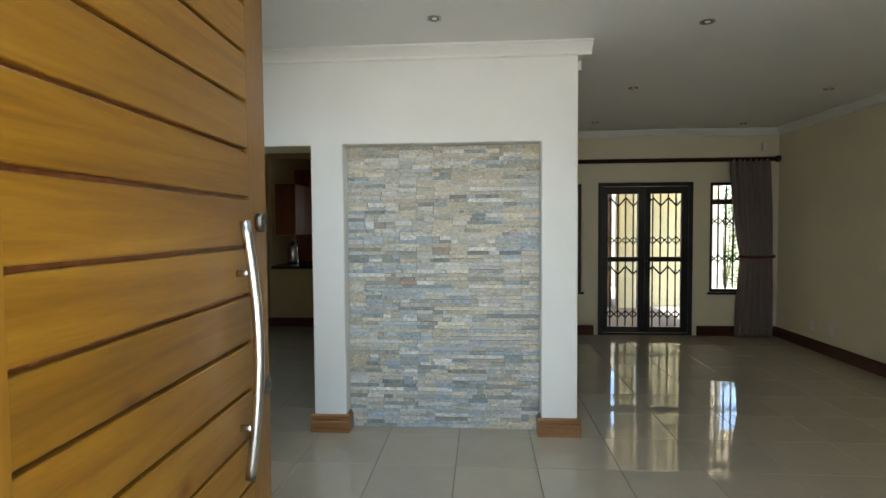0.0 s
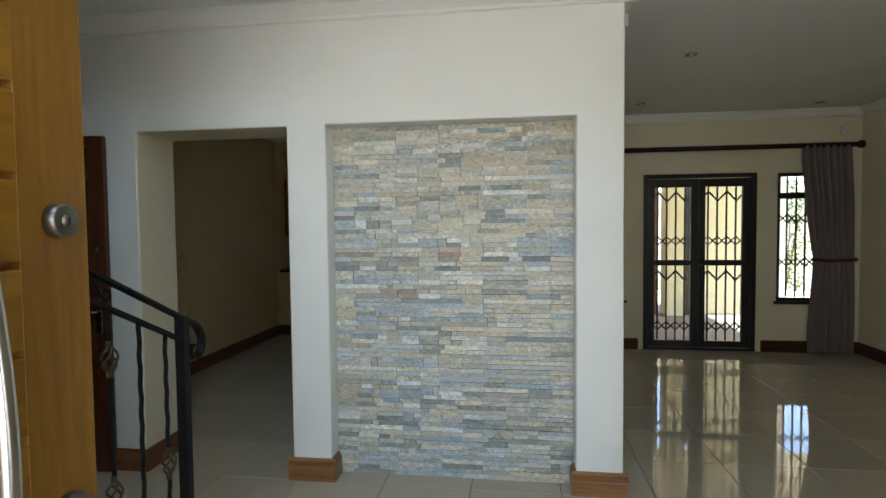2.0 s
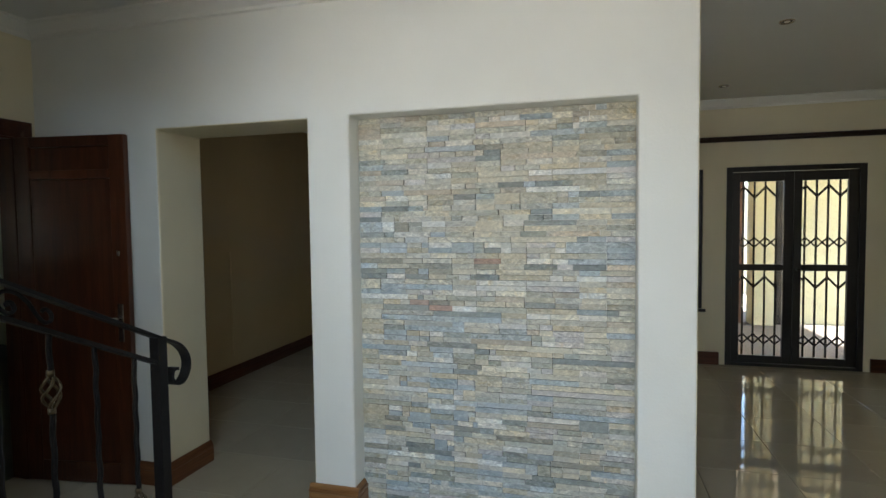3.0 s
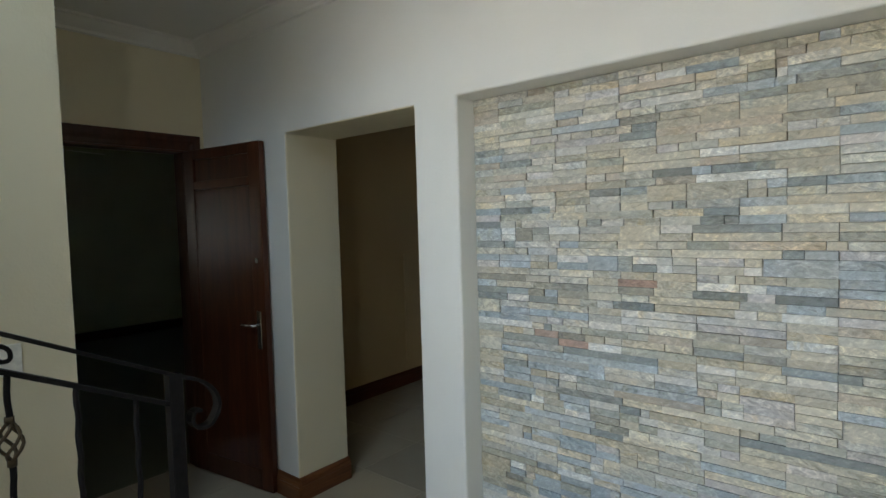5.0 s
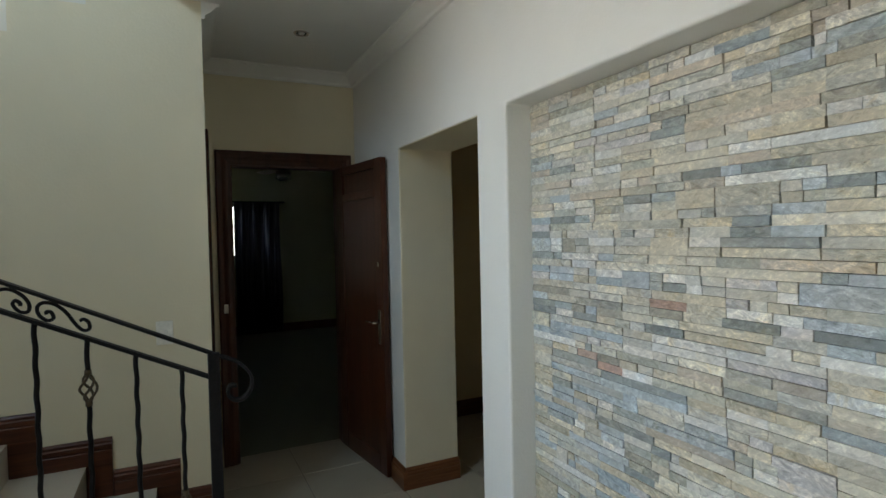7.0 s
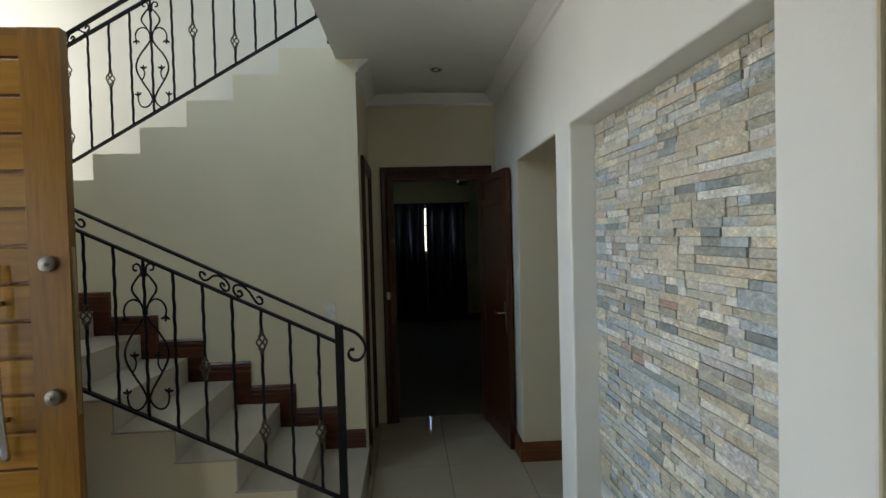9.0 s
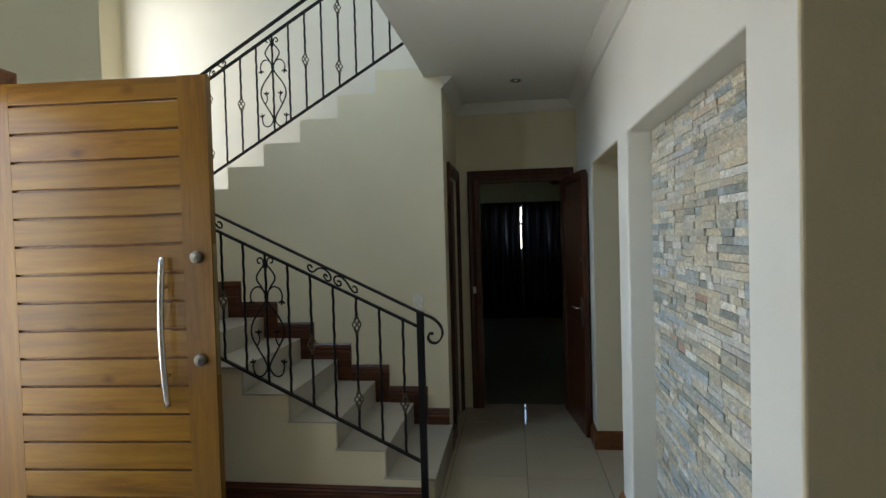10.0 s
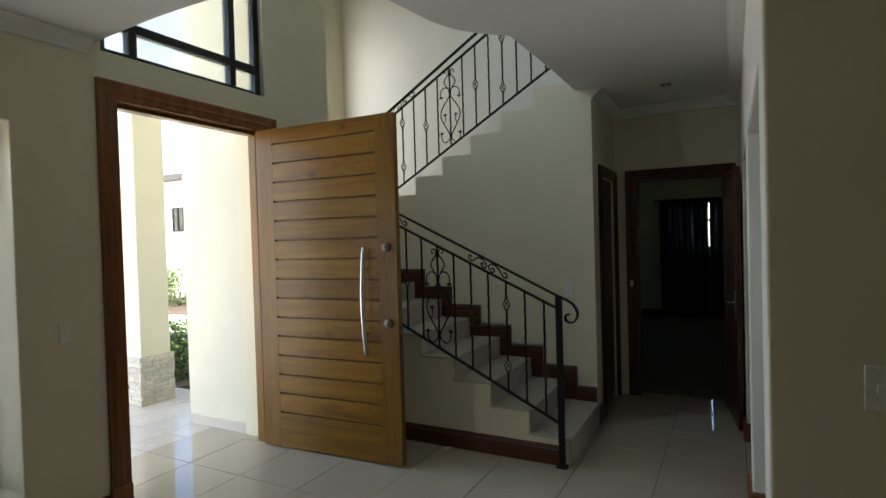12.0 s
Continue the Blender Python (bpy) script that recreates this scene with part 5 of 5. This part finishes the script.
# ---- stone cladding in the niche ----
ACCENTS = {
    STONE_DARK: [(-0.79, 1.58), (0.14, 1.68), (0.0, 1.56), (-0.51, 1.60), (0.14, 1.90), (-0.68, 1.23), (-0.53, 1.11), (0.01, 1.10), (0.14, 1.50), (-0.89, 1.46), (-0.13, 1.69),
                 (0.30, 1.93), (-0.12, 0.32), (-0.41, 0.94), (0.13, 0.37), (0.23, 0.23), (-0.75, 0.48), (-0.07, 0.42), (0.39, 0.83), (-0.62, 0.32), (-0.14, 0.08)],
    STONE_BLUE: [(-0.52, 1.94), (-0.53, 1.88), (0.37, 1.40), (-0.89, 1.39), (-0.77, 1.40), (-0.51, 1.37), (-0.37, 1.36), (-0.80, 1.16), (0.25, 1.40), (-0.26, 1.65),
                 (-0.51, 0.52), (-0.39, 0.50), (0.06, 0.71), (0.0, 0.64), (-0.25, 0.57), (0.24, 0.56), (-0.89, 0.39), (-0.77, 0.86), (-0.40, 0.03), (0.38, 0.29)],
    STONE_OCHRE: [(-0.36, 1.66), (-0.38, 1.71), (-0.66, 1.38), (-0.01, 1.06), (-0.39, 0.25), (-0.37, 0.72), (-0.89, 0.60), (-0.71, 0.52), (0.26, 0.70), (-0.11, 0.86)],
    STONE_RUST: [(-0.65, 1.10), (-0.49, 1.06), (-0.32, 1.31)],
    STONE_WHITE: [(-0.26, 1.39), (0.0, 1.76), (-0.14, 0.37), (-0.78, 0.64)],
}


def cladding():
    c = thing("stone_cladding", "stacked quartzite ledge-stone cladding in grey, blue and ochre", "cladding", (-0.255, 4.07, 0), "", "structure")
    rnd = random.Random(11)
    x0, x1, zt = -0.95, 0.44, 2.058
    rows = 76
    PANEL = 0.126
    h = zt / rows
    shapes, made = {}, 0
    verts, faces, kinds = [], [], []
    MIX = [STONE, *ACCENTS]

    def corners(w, tall, k):
        """The eight corners of one split stone, its face rough."""
        r = random.Random(k * 97 + int(w * 1000) + int(tall * 9000))
        front = [r.uniform(-0.0022, 0.0022) for _ in range(4)]
        g = r.choice((0.0003, 0.0006, 0.0011))
        pts = []
        for i, (u, v) in enumerate(((g, g), (w - g, g), (w - g, tall - g), (g, tall - g))):
            pts.append((u + r.uniform(-0.0005, 0.0005) + (0.0018 if k == 2 and i in (0, 3) else 0), -0.030 + front[i], v + r.uniform(-0.0004, 0.0004)))
        return pts + [(x, 0.0, z) for x, _, z in pts]

    QUADS = ((0, 1, 2, 3), (0, 4, 5, 1), (1, 5, 6, 2), (2, 6, 7, 3), (3, 7, 4, 0))

    def joints():
        # panels butt on common lines; pieces end on them, or a little beside
        xs, k = [x0], 0
        while x0 + (k + 1) * PANEL < x1 - 0.06:
            k += 1
            x = x0 + k * PANEL + rnd.choice((0, 0, 0, 0, 0.012, -0.012, 0.022, -0.03))
            r = rnd.random()
            if r > 0.20:
                xs.append(x)
            if r > 0.86 and x1 - x > 0.12:
                xs.append(x + PANEL * rnd.uniform(0.4, 0.65))
        return [round(v, 3) for v in xs] + [x1]

    def material_at(xa, xb, z, tall):
        for m, spots in ACCENTS.items():
            for sx, sz in spots:
                if xa <= sx < xb and z <= sz < z + tall:
                    return m
        # drifts of blue-grey, ochre and slate pieces through the wall
        blue = 0.12 + 0.11 * math.sin(xa * 4.1 + z * 2.3 + 2.6) - 0.05 * (z - 1.0)
        ochre = 0.11 + 0.08 * math.sin(xa * 3.3 - z * 3.1 + 0.4)
        slate = 0.075 + 0.05 * math.sin(xa * 5.7 + z * 4.3)
        pick = rnd.random()
        for m, share in ((STONE_BLUE, blue), (STONE_OCHRE, ochre), (STONE_DARK, slate), (STONE_WHITE, 0.09)):
            if pick < max(0.0, share):
                return m
            pick -= max(0.0, share)
        return STONE

    j = 0
    while j < rows:
        pair = j + 1 < rows and rnd.random() < 0.35
        xs = joints()
        for row in range(2 if pair else 1):
            for xa, xb in zip(xs, xs[1:]):
                if pair and row == 0:
                    double = rnd.random() < 0.07
                    if double:
                        doubled = (xa, j)
                        skip.add(doubled)
                elif pair and (xa, j) in skip:
                    continue
                else:
                    double = False
                z, tall = (j + row) * h, h * (2 if double else 1)
                w, k = round(xb - xa, 3), rnd.randrange(3)
                out = rnd.choice((0.0, 0.0, 0.001, 0.002, 0.003, 0.004, 0.007))
                mat = material_at(xa, xb, z, tall)
                # single pieces at eye height; the rest joined
                if 1.02 <= z <= 1.78 and made < 300:
                    key = (w, k, double, mat.name)
                    if key not in shapes:
                        me = bpy.data.meshes.new("stone")
                        me.from_pydata(corners(w, tall, k), [], QUADS)
                        me.materials.append(mat)
                        shapes[key] = me
                    s = new("stone", shapes[key])
                    s.parent = c
                    s.location = Vector((xa, 4.07 - out, z)) - c.location
                    made += 1
                else:
                    base = len(verts)
                    verts.extend(Vector(p) + Vector((xa, 4.07 - out, z)) - c.location for p in corners(w, tall, k))
                    faces.extend(tuple(base + i for i in q) for q in QUADS)
                    kinds.extend([MIX.index(mat)] * len(QUADS))
        j += 2 if pair else 1
    me = bpy.data.meshes.new("stones")
    me.from_pydata(verts, [], faces)
    for m in MIX:
        me.materials.append(m)
    me.polygons.foreach_set("material_index", kinds)
    rest = new("stones", me)
    rest.parent = c
    tagged(rest, "", "", "", "stuff")


skip = set()
cladding()


# ---- floors ----
def floors():
    setting("floor_base", [(-3.35, 4.1, 0.32, 11.3, -0.2, -0.006)], GROUT, "screed and grout under the floor tiles", "floor")
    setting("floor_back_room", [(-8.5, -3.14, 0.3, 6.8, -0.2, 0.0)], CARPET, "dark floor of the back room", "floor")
    fl = thing("floor", "polished cream porcelain floor tiles", "floor", (0, 0, 0), "", "structure")
    bm = bmesh.new()
    box(bm, 0.002, 0.498, 0.002, 0.498, -0.010, 0.0)
    bmesh.ops.bevel(bm, geom=[e for e in bm.edges if all(v.co.z > -0.001 for v in e.verts)], offset=0.0015, segments=1, affect="EDGES")
    me = bpy.data.meshes.new("tile")
    bm.to_mesh(me)
    bm.free()
    me.materials.append(TILE)
    rnd = random.Random(3)
    for i in range(-7, 9):
        for j in range(-7, 9):
            x, y = -0.138 + 0.5 * i, 3.405 + 0.5 * j
            if y + 0.5 < 0.33 or x + 0.5 < -3.3 or x > 4.0:
                continue
            t = new("tile", me)
            t.parent = fl
            t.location = (x, y, rnd.uniform(-0.0006, 0.0))
    setting("floor_kitchen", [(-3.35, 0.69, 7.9, 11.3, -0.01, -0.001)], TILE, "cream kitchen floor", "floor")


floors()
